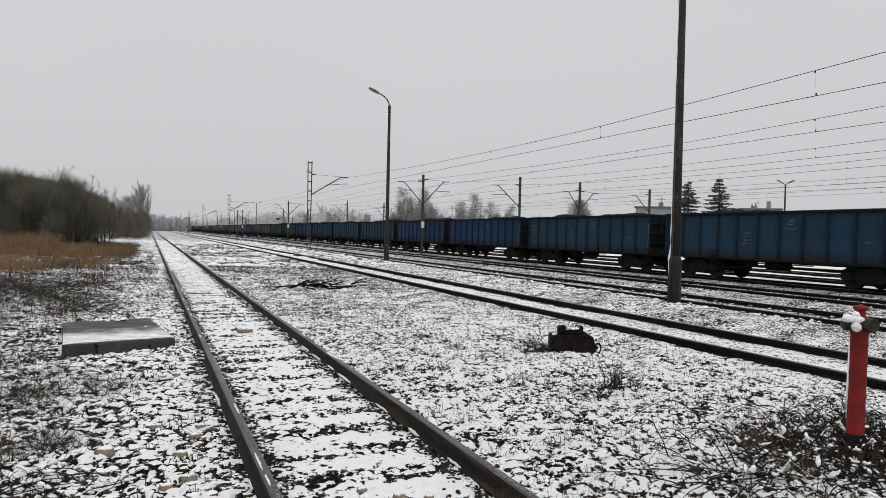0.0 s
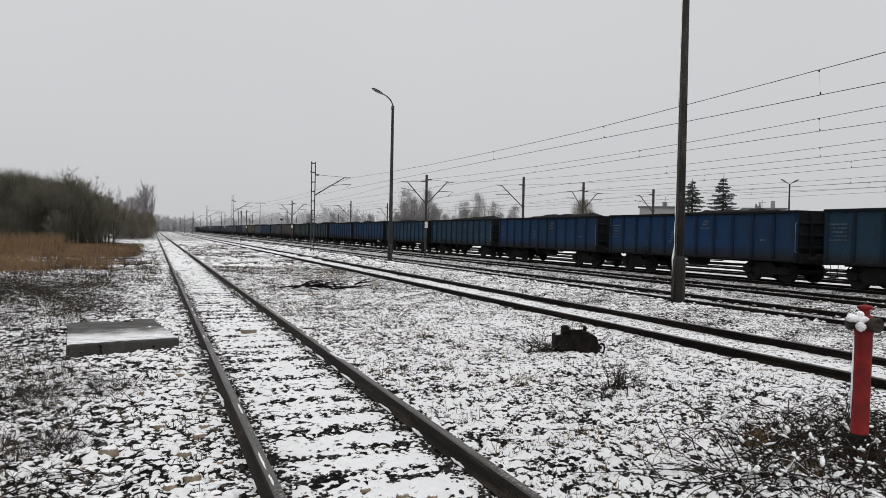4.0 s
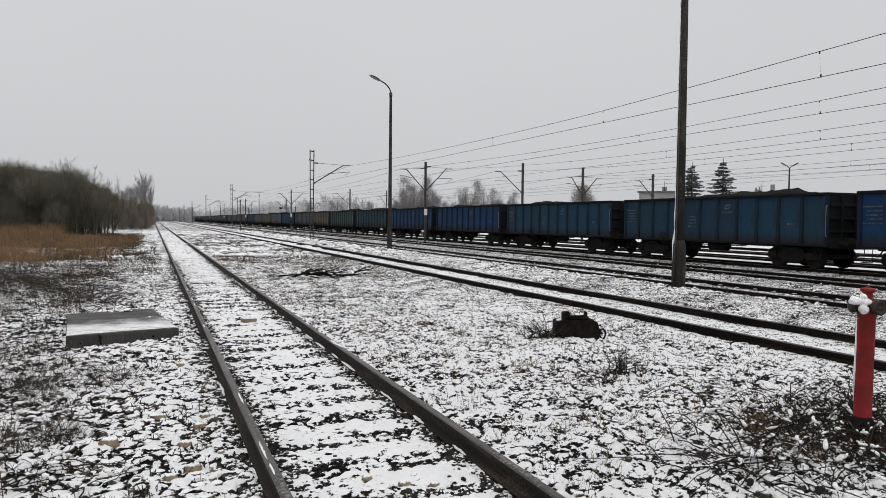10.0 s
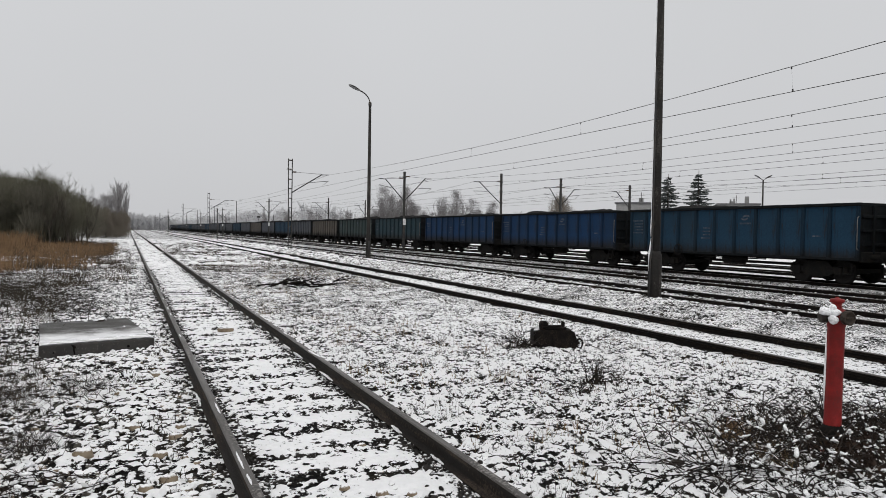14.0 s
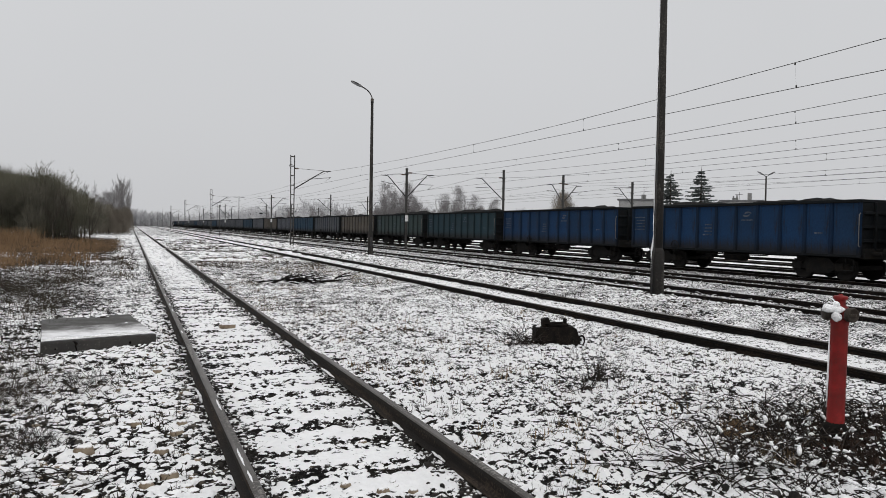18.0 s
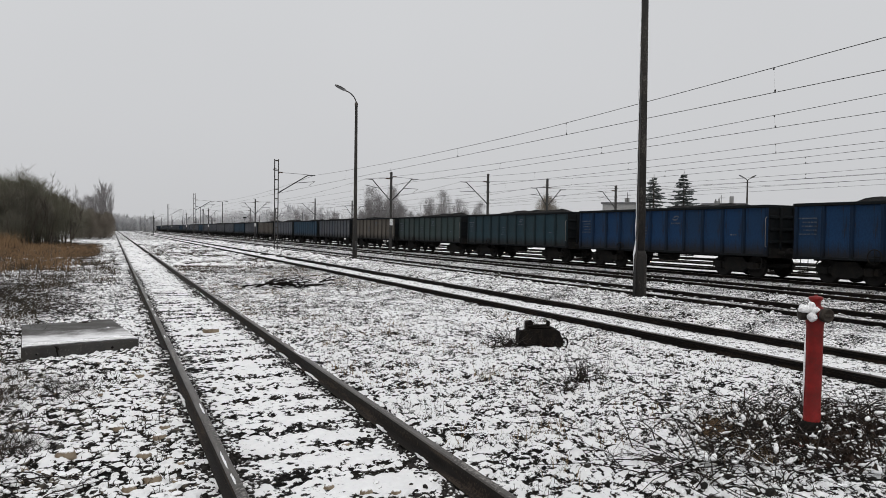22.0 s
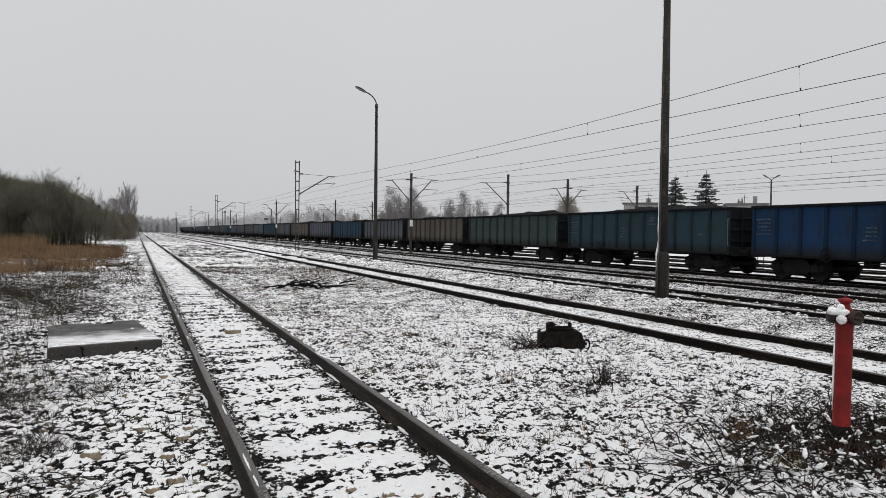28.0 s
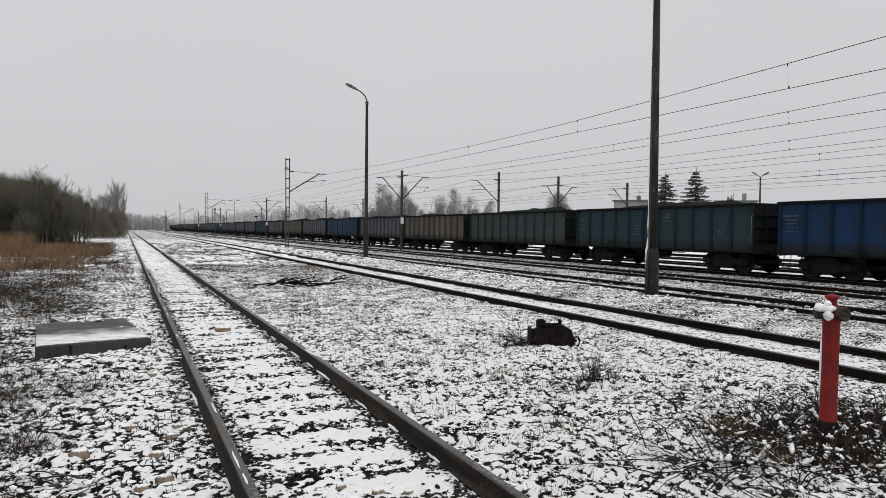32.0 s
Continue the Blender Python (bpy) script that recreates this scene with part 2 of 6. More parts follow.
MAST_CONCRETE = surface("grey_mast_concrete", (0.032, 0.031, 0.030), (0.058, 0.055, 0.052), 1.0, 20, 0.9)
WIRE = surface("tarnished_wire", (0.035, 0.035, 0.034), (0.06, 0.057, 0.053), 1, 10, 0.6, 0.5, 0.0)
PORCELAIN = surface("brown_insulator", (0.06, 0.03, 0.02), (0.09, 0.05, 0.03), 8, 40, 0.25)
BLACK_IRON = surface("grimy_black_iron", (0.010, 0.010, 0.0098), (0.017, 0.016, 0.015), 3, 30, 0.9, 0.0, 0.003, (0.020, 0.017, 0.014), specular=0.10)
WHEEL = surface("dirty_wheel_steel", (0.011, 0.0105, 0.010), (0.020, 0.018, 0.017), 4, 30, 0.75, 0.1, specular=0.15)
COAL = surface("wet_coal", (0.007, 0.007, 0.007), (0.015, 0.0145, 0.014), 5, 18, 0.9, 0, 0.05, specular=0.08)
RED = surface("chipped_red_paint", (0.205, 0.008, 0.007), (0.145, 0.007, 0.006), 5, 40, 0.55, 0, 0.002, (0.11, 0.009, 0.007), specular=0.3)
BRASS = surface("dull_dark_cap", (0.02, 0.017, 0.015), (0.05, 0.04, 0.032), 9, 50, 0.6, 0.4)
RUST = surface("rusty_cast_iron", (0.0075, 0.0068, 0.0062), (0.014, 0.012, 0.0105), 7, 45, 0.92, 0.0, 0.008, (0.020, 0.0155, 0.0125), specular=0.08)
WHITE_PAINT = surface("faded_white_paint", (0.085, 0.10, 0.125), (0.020, 0.032, 0.055), 3, 30, 0.7, bump=0.0)
SIGN_WHITE = surface("white_enamel", (0.7, 0.7, 0.7), (0.6, 0.6, 0.6), 6, 50, 0.5, bump=0.0)
PALE_STEEL = surface("pale_handrail_paint", (0.10, 0.10, 0.098), (0.16, 0.16, 0.155), 6, 50, 0.6, bump=0.0)
TWIG = snow_capped("snow_dusted_twig", (0.008, 0.006, 0.005), (0.024, 0.016, 0.011), 0.80, 1.0, 9, 0.87)
LITTER = surface("wet_leaf_litter", (0.016, 0.009, 0.006), (0.040, 0.021, 0.012), 6, 20, 0.7, bump=0.0)
STRAW = surface("dead_straw_grass", (0.17, 0.115, 0.060), (0.26, 0.18, 0.095), 0.6, 6, 0.9, third=(0.10, 0.065, 0.035))
REED = surface("russet_dead_reed", (0.180, 0.108, 0.054), (0.250, 0.160, 0.088), 0.35, 4, 0.9, third=(0.055, 0.037, 0.024))
TURF = surface("dark_dead_turf", (0.014, 0.012, 0.008), (0.036, 0.029, 0.018), 1.5, 9, 0.95, bump=0.0)
WEED = surface("dark_dead_weed", (0.024, 0.019, 0.013), (0.068, 0.051, 0.034), 0.8, 6, 0.9)
BARK = surface("wet_dark_bark", (0.045, 0.038, 0.032), (0.08, 0.068, 0.055), 2, 20, 0.9)
TWIG_OLIVE = surface("olive_grey_twigs", (0.110, 0.106, 0.074), (0.17, 0.158, 0.132), 0.25, 5, 0.95, bump=0.0)
# distant birches and slim trees: haze is mixed into the grey of the twigs
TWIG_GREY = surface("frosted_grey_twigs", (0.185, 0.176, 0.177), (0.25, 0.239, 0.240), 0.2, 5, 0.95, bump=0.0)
# far woods: the mist in front of them is put into this pale colour
MIST_TWIG = surface("hoar_white_twigs", (0.42, 0.42, 0.43), (0.50, 0.50, 0.51), 0.1, 3, 0.95, bump=0.0)
TWIG_GOLD = surface("withered_gold_twigs", (0.15, 0.13, 0.105), (0.20, 0.175, 0.145), 0.3, 5, 0.95, bump=0.0)
# needles lightened in the colour for the haze before the spruces
NEEDLES = surface("dark_spruce_needles", (0.060, 0.070, 0.066), (0.095, 0.105, 0.102), 1.0, 8, 0.9)
PLASTER = surface("pale_grey_render", (0.20, 0.20, 0.20), (0.27, 0.27, 0.265), 0.6, 9, 0.9)
ROOFING = surface("bitumen_roofing", (0.09, 0.09, 0.095), (0.14, 0.14, 0.14), 0.7, 10, 0.85)
GLASS = surface("dark_window_glass", (0.03, 0.035, 0.04), (0.05, 0.055, 0.06), 0.7, 10, 0.15)
PALE_STONE = snow_capped("bare_pale_stone", (0.15, 0.11, 0.072), (0.26, 0.21, 0.15), 0.62, 0.9, 12, 0.0, vary=False)
GREY_STONE = snow_capped("bare_grey_stone", (0.05, 0.046, 0.040), (0.15, 0.135, 0.11), 0.75, 1.0, 16, 0.3)
LAMP_GLASS = surface("clouded_lamp_cover", (0.16, 0.165, 0.17), (0.22, 0.22, 0.225), 4, 20, 0.3)


def wagon_paint(name, a, b, worn, brightness=1.0, skirt_top=1.50):
    """Faded paint with a coat of coal dust and rust that runs down in streaks."""
    m, n, l = nodes_of(name)
    big = noise_node(n, l, 0.8, 4, 0.6)
    streak = noise_node(n, l, 2.2, 4, 0.65, (1, 2.4, 0.35))
    fine = noise_node(n, l, 22, 3, 0.6)
    info = n.new("ShaderNodeObjectInfo")
    col = mixed(n, l, ranged(n, l, calc(n, l, "ADD", calc(n, l, "MULTIPLY", big, 0.5), calc(n, l, "MULTIPLY", info.outputs["Random"], 0.5)), 0.25, 0.75), a, b)
    col = mixed(n, l, ranged(n, l, streak, 0.50, 0.68, 0.0, 0.85), col, worn)
    col = mixed(n, l, ranged(n, l, calc(n, l, "ADD", streak, calc(n, l, "MULTIPLY", fine, 0.35)), 0.78, 0.88, 0.0, 0.7), col, (0.028, 0.018, 0.012))
    c = n.new("ShaderNodeTexCoord")
    sep = n.new("ShaderNodeSeparateXYZ")
    l.new(c.outputs["Object"], sep.inputs[0])
    skirt = calc(n, l, "ADD", sep.outputs["Z"], calc(n, l, "MULTIPLY", calc(n, l, "SUBTRACT", streak, 0.5), 1.1))
    col = mixed(n, l, ranged(n, l, skirt, skirt_top - 0.55, skirt_top, 0.88, 0.0), col, (0.013, 0.0125, 0.012))
    hs = n.new("ShaderNodeHueSaturation")
    l.new(col, hs.inputs["Color"])
    l.new(ranged(n, l, fine, 0.3, 0.7, 0.85 * brightness, 1.15 * brightness), hs.inputs["Value"])
    p = n["Principled BSDF"]
    l.new(hs.outputs[0], p.inputs["Base Color"])
    p.inputs["Roughness"].default_value = 0.7
    p.inputs["Specular IOR Level"].default_value = 0.15
    bumped(n, l, big, 0.03)
    return m



PAINTS = {
    "sea green": wagon_paint("sea_green_wagon_paint", (0.018, 0.042, 0.055), (0.020, 0.039, 0.048), (0.016, 0.025, 0.030), 1.0, 1.55),
    "bright blue": wagon_paint("bright_blue_wagon_paint", (0.0080, 0.034, 0.090), (0.0090, 0.029, 0.068), (0.009, 0.017, 0.030), 1.0, 1.58),
    "dull blue": wagon_paint("dull_blue_wagon_paint", (0.0115, 0.040, 0.074), (0.013, 0.034, 0.056), (0.012, 0.020, 0.028)),
    # this green is raised a little, with distance haze put into the paint
    "dark green": wagon_paint("dark_green_wagon_paint", (0.035, 0.054, 0.054), (0.038, 0.051, 0.050), (0.026, 0.032, 0.032)),
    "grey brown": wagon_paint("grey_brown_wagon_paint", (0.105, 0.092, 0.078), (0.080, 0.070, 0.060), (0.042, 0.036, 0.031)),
    # the far wagons' haze is put into this paler slate
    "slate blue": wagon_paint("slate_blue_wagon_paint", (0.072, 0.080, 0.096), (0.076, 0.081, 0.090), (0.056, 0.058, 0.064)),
}
# near-black coat of the end walls, also on the coal-dusted rims
END_BLACK = surface("soot_black_end_paint", (0.008, 0.010, 0.012), (0.012, 0.013, 0.014), 2, 20, 0.9, 0.0, 0.003, (0.010, 0.010, 0.010), specular=0.08)
# shade and dirt along the posts are put into these half-bright paints
SHADED_GRIMY = {
    "sea green": wagon_paint("sea_green_grimy_post_paint", (0.018, 0.042, 0.055), (0.020, 0.039, 0.048), (0.016, 0.025, 0.030), 0.5),
    "bright blue": wagon_paint("bright_blue_grimy_post_paint", (0.0080, 0.034, 0.090), (0.0090, 0.029, 0.068), (0.009, 0.017, 0.030), 0.5),
    "dull blue": wagon_paint("dull_blue_grimy_post_paint", (0.0115, 0.040, 0.074), (0.013, 0.034, 0.056), (0.012, 0.020, 0.028), 0.5),
    "dark green": wagon_paint("dark_green_grimy_post_paint", (0.035, 0.054, 0.054), (0.038, 0.051, 0.050), (0.026, 0.032, 0.032), 0.5),
    "grey brown": wagon_paint("grey_brown_grimy_post_paint", (0.105, 0.092, 0.078), (0.080, 0.070, 0.060), (0.042, 0.036, 0.031), 0.5),
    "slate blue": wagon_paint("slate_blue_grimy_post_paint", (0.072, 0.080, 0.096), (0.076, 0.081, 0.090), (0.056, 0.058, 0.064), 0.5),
}


# ---- mesh tools ----
class Build:
    """Gathers pieces of one mesh."""

    def __init__(self):
        self.v, self.f, self.smooth = [], [], []

    def add(self, verts, faces, smooth=False):
        k = len(self.v)
        self.v += [tuple(p) for p in verts]
        self.f += [tuple(i + k for i in face) for face in faces]
        self.smooth += [smooth] * len(faces)
        return self

    def box(self, x0, x1, y0, y1, z0, z1, bevel=0.0, m=None):
        if bevel <= 0:
            pts = [(x, y, z) for z in (z0, z1) for y in (y0, y1) for x in (x0, x1)]
            faces = [(0, 2, 3, 1), (4, 5, 7, 6), (0, 1, 5, 4), (2, 6, 7, 3), (0, 4, 6, 2), (1, 3, 7, 5)]
        else:
            pts, b = [], bevel
            rings = [(z0, b), (z0 + b, 0), (z1 - b, 0), (z1, b)]
            for z, i in rings:
                c = b if i == 0 else 2 * b
                pts += [(x0 + c, y0 + i, z), (x1 - c, y0 + i, z), (x1 - i, y0 + c, z), (x1 - i, y1 - c, z), (x1 - c, y1 - i, z), (x0 + c, y1 - i, z), (x0 + i, y1 - c, z), (x0 + i, y0 + c, z)]
            faces = [tuple(range(7, -1, -1)), tuple(range(24, 32))]
            for r in range(3):
                faces += [(8 * r + i, 8 * r + (i + 1) % 8, 8 * r + 8 + (i + 1) % 8, 8 * r + 8 + i) for i in range(8)]
        if m is not None:
            pts = [m @ Vector(p) for p in pts]
        return self.add(pts, faces)

    def tube(self, points, radii, n=8, smooth=True, capped=True):
        points = [Vector(p) for p in points]
        if isinstance(radii, (int, float)):
            radii = [radii] * len(points)
        rings, faces = [], []
        side = None
        for i, p in enumerate(points):
            d = (points[min(i + 1, len(points) - 1)] - points[max(i - 1, 0)]).normalized()
            if side is None:
                side = d.orthogonal().normalized()
            side = (side - d * side.dot(d)).normalized()
            other = d.cross(side)
            rings += [p + radii[i] * (math.cos(2 * math.pi * k / n) * side + math.sin(2 * math.pi * k / n) * other) for k in range(n)]
        for i in range(len(points) - 1):
            faces += [(i * n + k, i * n + (k + 1) % n, (i + 1) * n + (k + 1) % n, (i + 1) * n + k) for k in range(n)]
        if capped:
            faces += [tuple(range(n - 1, -1, -1)), tuple((len(points) - 1) * n + k for k in range(n))]
        return self.add(rings, faces, smooth)

    def lathe(self, profile, n=16, m=None, smooth=True):
        """profile: rows of (radius, height) round the z axis."""
        pts, faces = [], []
        for r, z in profile:
            pts += [(r * math.cos(2 * math.pi * k / n), r * math.sin(2 * math.pi * k / n), z) for k in range(n)]
        for i in range(len(profile) - 1):
            faces += [(i * n + k, i * n + (k + 1) % n, (i + 1) * n + (k + 1) % n, (i + 1) * n + k) for k in range(n)]
        faces += [tuple(range(n - 1, -1, -1)), tuple((len(profile) - 1) * n + k for k in range(n))]
        if m is not None:
            pts = [m @ Vector(p) for p in pts]
        return self.add(pts, faces, smooth)

    def extrude(self, outline, y0, y1, x=0.0, z=0.0):
        """An outline in x and z, drawn along y."""
        n = len(outline)
        pts = [(a + x, y, b + z) for y in (y0, y1) for a, b in outline]
        faces = [(k, (k + 1) % n, n + (k + 1) % n, n + k) for k in range(n)] + [tuple(range(n - 1, -1, -1)), tuple(range(n, 2 * n))]
        return self.add(pts, faces)

    def mesh(self, name, material):
        me = bpy.data.meshes.new(name)
        me.from_pydata(self.v, [], self.f)
        me.polygons.foreach_set("use_smooth", self.smooth)
        me.materials.append(material)
        me.update()
        return me


def part(name, build, material, parent=None, label="", at=None):
    """One mesh object, under a thing or a part; build may be a mesh that others share."""
    ob = new(name, build.mesh(name, material) if isinstance(build, Build) else build)
    if parent is not None:
        ob.parent = parent
    if at is not None:
        ob.matrix_basis = at
    if label:
        tagged(ob, label)
    return ob


def thing(name, label, category, group="", kind="", at=None):
    ob = new(name)
    ob.empty_display_size = 0.2
    if at is not None:
        ob.matrix_basis = at
    return tagged(ob, label, category, group, kind)


# ---- ground ----
TRACKS = [(0.72, 0.15), (8.13, 0.15), (13.39, 0.15), (18.40, 0.13), (24.50, 0.03), (29.2, 0.03), (34.4, 0.03), (40.0, 0.03)]  # near rail's x, rail top
GAUGE = 1.505
rng = np.random.default_rng(7)


def ease(a, b, x):
    t = np.clip((x - a) / (b - a), 0, 1)
    return t * t * (3 - 2 * t)


def waves(x, y, step, seed):
    """Smooth value noise, -1 to 1, with bumps about step metres wide."""
    table = np.random.default_rng(seed).uniform(-1, 1, (256, 256))
    u, v = np.asarray(x) / step, np.asarray(y) / step
    i, j = np.floor(u).astype(int), np.floor(v).astype(int)
    fu, fv = u - i, v - j
    fu, fv = fu * fu * (3 - 2 * fu), fv * fv * (3 - 2 * fv)
    at = lambda a, b: table[a % 256, b % 256]
    return (at(i, j) * (1 - fu) + at(i + 1, j) * fu) * (1 - fv) + (at(i, j + 1) * (1 - fu) + at(i + 1, j + 1) * fu) * fv


def lie(x, y):
    """The height of the ground."""
    x, y = np.asarray(x, float), np.asarray(y, float)
    z = 0.12 * ease(10.0, 11.2, x) * (1 - ease(12.85, 13.3, x)) - 0.12 * ease(20.6, 22.2, x)
    near_track = np.minimum.reduce([np.abs(x - c - 0.75) for c, _ in TRACKS])
    rough = 0.35 + 0.65 * ease(0.9, 1.8, near_track)
    z = z + rough * (0.035 * waves(x, y, 1.7, 3) + 0.022 * waves(x, y, 0.45, 4) + 0.014 * waves(x, y, 0.19, 5) * (y < 40))
    z = z + np.where(x > 5, 0.022, -0.010) * (1 - ease(0.9, 1.5, near_track))
    z = z + 0.06 * np.exp(-((x + 0.3) / 1.1) ** 2 - ((y - 10.5) / 0.8) ** 2)
    z = z + 0.05 * np.exp(-((x - 0.40) / 0.30) ** 2 - ((y - 11.05) / 0.55) ** 2)
    z = z + 0.10 * ease(-2.5, -5.0, x) * (0.6 + waves(x, y, 2.6, 9) * 0.8)
    return z


def humps(x, y):
    """Rounded humps of snow with creases between them, as a share of their full height."""
    u, v = x + 0.035 * waves(x, y, 0.15, 13), y + 0.035 * waves(x, y, 0.15, 14)
    a = np.abs(waves(u, v, 0.068, 15) + 0.45 * waves(u, v, 0.21, 16))
    b = np.abs(waves(u * 0.8 + v * 0.6, v * 0.8 - u * 0.6, 0.038, 17))
    return np.clip(a * 1.1, 0, 1) * 0.68 + b * 0.32


def spread(lo, hi, step, far, grow):
    """Places from lo to hi at even steps, then ever wider ones out to far."""
    out = list(np.arange(lo, hi, step))
    while out[-1] < far:
        step *= grow
        out.append(out[-1] + step)
    return out


xs = [-v for v in reversed(spread(6.0, 6.1, 0.1, 900, 1.16))] + spread(-6.0, -3.6, 0.06, -3.6, 1.0)[:-1] + spread(-3.6, 8.2, 0.018, 30, 1.06)
xs = sorted(xs + spread(xs[-1] + 1.0, xs[-1] + 1.1, 0.1, 1100, 1.3))
ys = [-v for v in reversed(spread(-2.4, -2.3, 0.3, 300, 1.5))] + spread(3.1, 8.6, 0.018, 1800, 1.010)
gx, gy = np.meshgrid(np.array(xs), np.array(ys))
near_ = (1 - ease(13.0, 19.0, gy)) * ease(-4.6, -3.4, gx) * (1 - ease(8.4, 10.0, gx)) * ease(2.9, 3.4, gy)
beside_rail = np.minimum.reduce([np.abs(gx - c - q) for c, _ in TRACKS[:2] for q in (0.0, GAUGE)])
hump = humps(gx, gy) - 0.38
band = np.exp(-((((gy - 2.2) / 0.63) % 1.0 - 0.5) / 0.25) ** 4)
cribs = ease(0.72, 0.85, gx) * (1 - ease(2.08, 2.22, gx))
crib_snow = 0.08 * cribs * ease(8.5, 14.0, gy) * (1 - ease(60.0, 110.0, gy))
between = crib_snow + sum(0.10 * ease(c + 0.05, c + 0.25, gx) * (1 - ease(c + GAUGE - 0.25, c + GAUGE - 0.05, gx)) for c, _ in TRACKS[1:3])
by_siding = np.minimum(np.abs(gx - TRACKS[0][0] - 0.04), np.abs(gx - TRACKS[0][0] - GAUGE + 0.03))
edge_gap = 0.22 * np.exp(-(by_siding / 0.13) ** 2) * (0.75 + 0.5 * waves(gx, gy, 0.5, 33)) * ease(2.9, 3.4, gy) * (1 - ease(20.0, 30.0, gy))
smooth_ = cribs * (1 - band)
open_ = cribs * band * (0.55 + 0.45 * waves(gx, gy, 0.42, 29))
banded = ease(2.9, 3.4, gy) * (1 - 0.6 * ease(9.0, 15.0, gy)) * (1 - ease(22.0, 34.0, gy))
gz = lie(gx, gy) + near_ * 0.048 * (hump * (1 - 0.8 * smooth_) + 0.1 * smooth_) * (0.35 + 0.65 * ease(0.05, 0.3, beside_rail))
w = len(xs)
idx = np.arange(len(ys) * w).reshape(len(ys), w)
quads = np.stack([idx[:-1, :-1], idx[:-1, 1:], idx[1:, 1:], idx[1:, :-1]], -1).reshape(-1, 4)
me = bpy.data.meshes.new("ground")
me.vertices.add(gx.size)
me.vertices.foreach_set("co", np.stack([gx, gy, gz], -1).ravel())
me.loops.add(quads.size)
me.loops.foreach_set("vertex_index", quads.ravel())
me.polygons.add(len(quads))
me.polygons.foreach_set("loop_start", np.arange(0, quads.size, 4))
me.polygons.foreach_set("use_smooth", np.ones(len(quads), bool))
me.materials.append(GROUND)
relief = me.attributes.new("relief", "FLOAT", "POINT")
relief.data.foreach_set("value", (near_ * (hump * (1 - 0.6 * smooth_) + 0.035) + banded * ((0.10 + 0.12 * ease(1.1, 1.9, gx)) * smooth_ - 0.17 * open_) + between - edge_gap).astype(np.float32).ravel())
me.update(calc_edges=True)
tagged(new("ground", me), "uneven trackside ground of dark earth under patchy thin snow", "ground", kind="structure")


# ---- railway tracks ----
RAIL_OUTLINE = [(-0.0625, 0.0), (0.0625, 0.0), (0.0625, 0.009), (0.012, 0.024), (0.008, 0.034), (0.008, 0.096), (0.033, 0.110), (0.034, 0.138), (-0.034, 0.138), (-0.033, 0.110), (-0.008, 0.096), (-0.008, 0.034), (-0.012, 0.024), (-0.0625, 0.009)]
HEAD_OUTLINE = [(-0.034, 0.138), (0.034, 0.138), (0.034, 0.143), (0.024, 0.149), (-0.024, 0.149), (-0.034, 0.143)]


def railway_track(x, top, label, far):
    base = top - 0.149
    track = thing("railway_track", label, "railway track", "parallel tracks of the yard", "structure", pose(x, 0, base))
    for side in (0.0, GAUGE):
        rail = part("rail", Build().extrude(RAIL_OUTLINE, -30, far), RAIL if x > 5 else SIDING_RAIL, track, at=pose(side, 0, 0))
        part("rail_head", Build().extrude(HEAD_OUTLINE, -30, far), RAIL_HEAD, rail, "worn running surface of the rail")
    return track


track_labels = ["rusty siding track half buried in snow and ballast", "dark rails of a track in thin snow", "pair of dark rails with snowy fastenings", "dark track on a ballast strip", "loaded coal train's track on dark ballast", "track beyond the coal train", "track at the far side of the yard", "outermost track of the yard"]
yard = [railway_track(x, top, label, 640) for (x, top), label in zip(TRACKS, track_labels)]

# low snowy shoulders of ballast, drifted up between the rails
sleeper_mesh = Build().box(-0.55, 2.05, -0.13, 0.13, -0.12, -0.004, 0.015).mesh("sleeper", SLEEPER)
for k in range(60):
    part("sleeper", sleeper_mesh, SLEEPER, yard[0], at=pose(0, 2.2 + 0.63 * k, -0.034, 0.3 * math.sin(3.1 * k), 0.25 * math.sin(4.7 * k), 0.5 * math.sin(7.3 * k)))
for t, (n, first) in ((1, (50, 5.0)), (2, (60, 9.0))):
    for k in range(n):
        part("sleeper", sleeper_mesh, SLEEPER, yard[t], at=pose(0, first + 0.63 * k, 0.012, 0, 0, 0.6 * math.sin(5.1 * k)))


def clips(track, y0, y1, step, name, label, material):
    b = Build()
    for y in np.arange(y0, y1, step):
        for side in (0.0, GAUGE):
            for s in (-1, 1):
                b.box(side + s * 0.10 - 0.035, side + s * 0.10 + 0.035, y - 0.06, y + 0.06, 0.01, 0.05 + 0.02 * ((int(y * 7) % 3) == 0), 0.006)
    return tagged(part(name, b, material, track, label), kind="stuff")


clips(yard[2], 9.0, 90, 0.63, "fastening", "snow-dusted rail clips", SLEEPER)
b = Build()
for y in np.arange(9.0, 75, 0.63):
    for side in (0.0, GAUGE):
        if rng.random() < 0.75:
            x0_, w_, h_ = side - 0.10 + rng.uniform(-0.01, 0.01), rng.uniform(0.018, 0.036), rng.uniform(0.012, 0.03)
            b.lathe([(w_, 0.045), (0.9 * w_, 0.045 + 0.6 * h_), (0.4 * w_, 0.045 + h_)], 7, pose(x0_, y + rng.uniform(-0.05, 0.05), 0))
tagged(part("snow_on_fastening", b, LOOSE_SNOW, yard[2], "white caps of snow on rail clips"), kind="stuff")

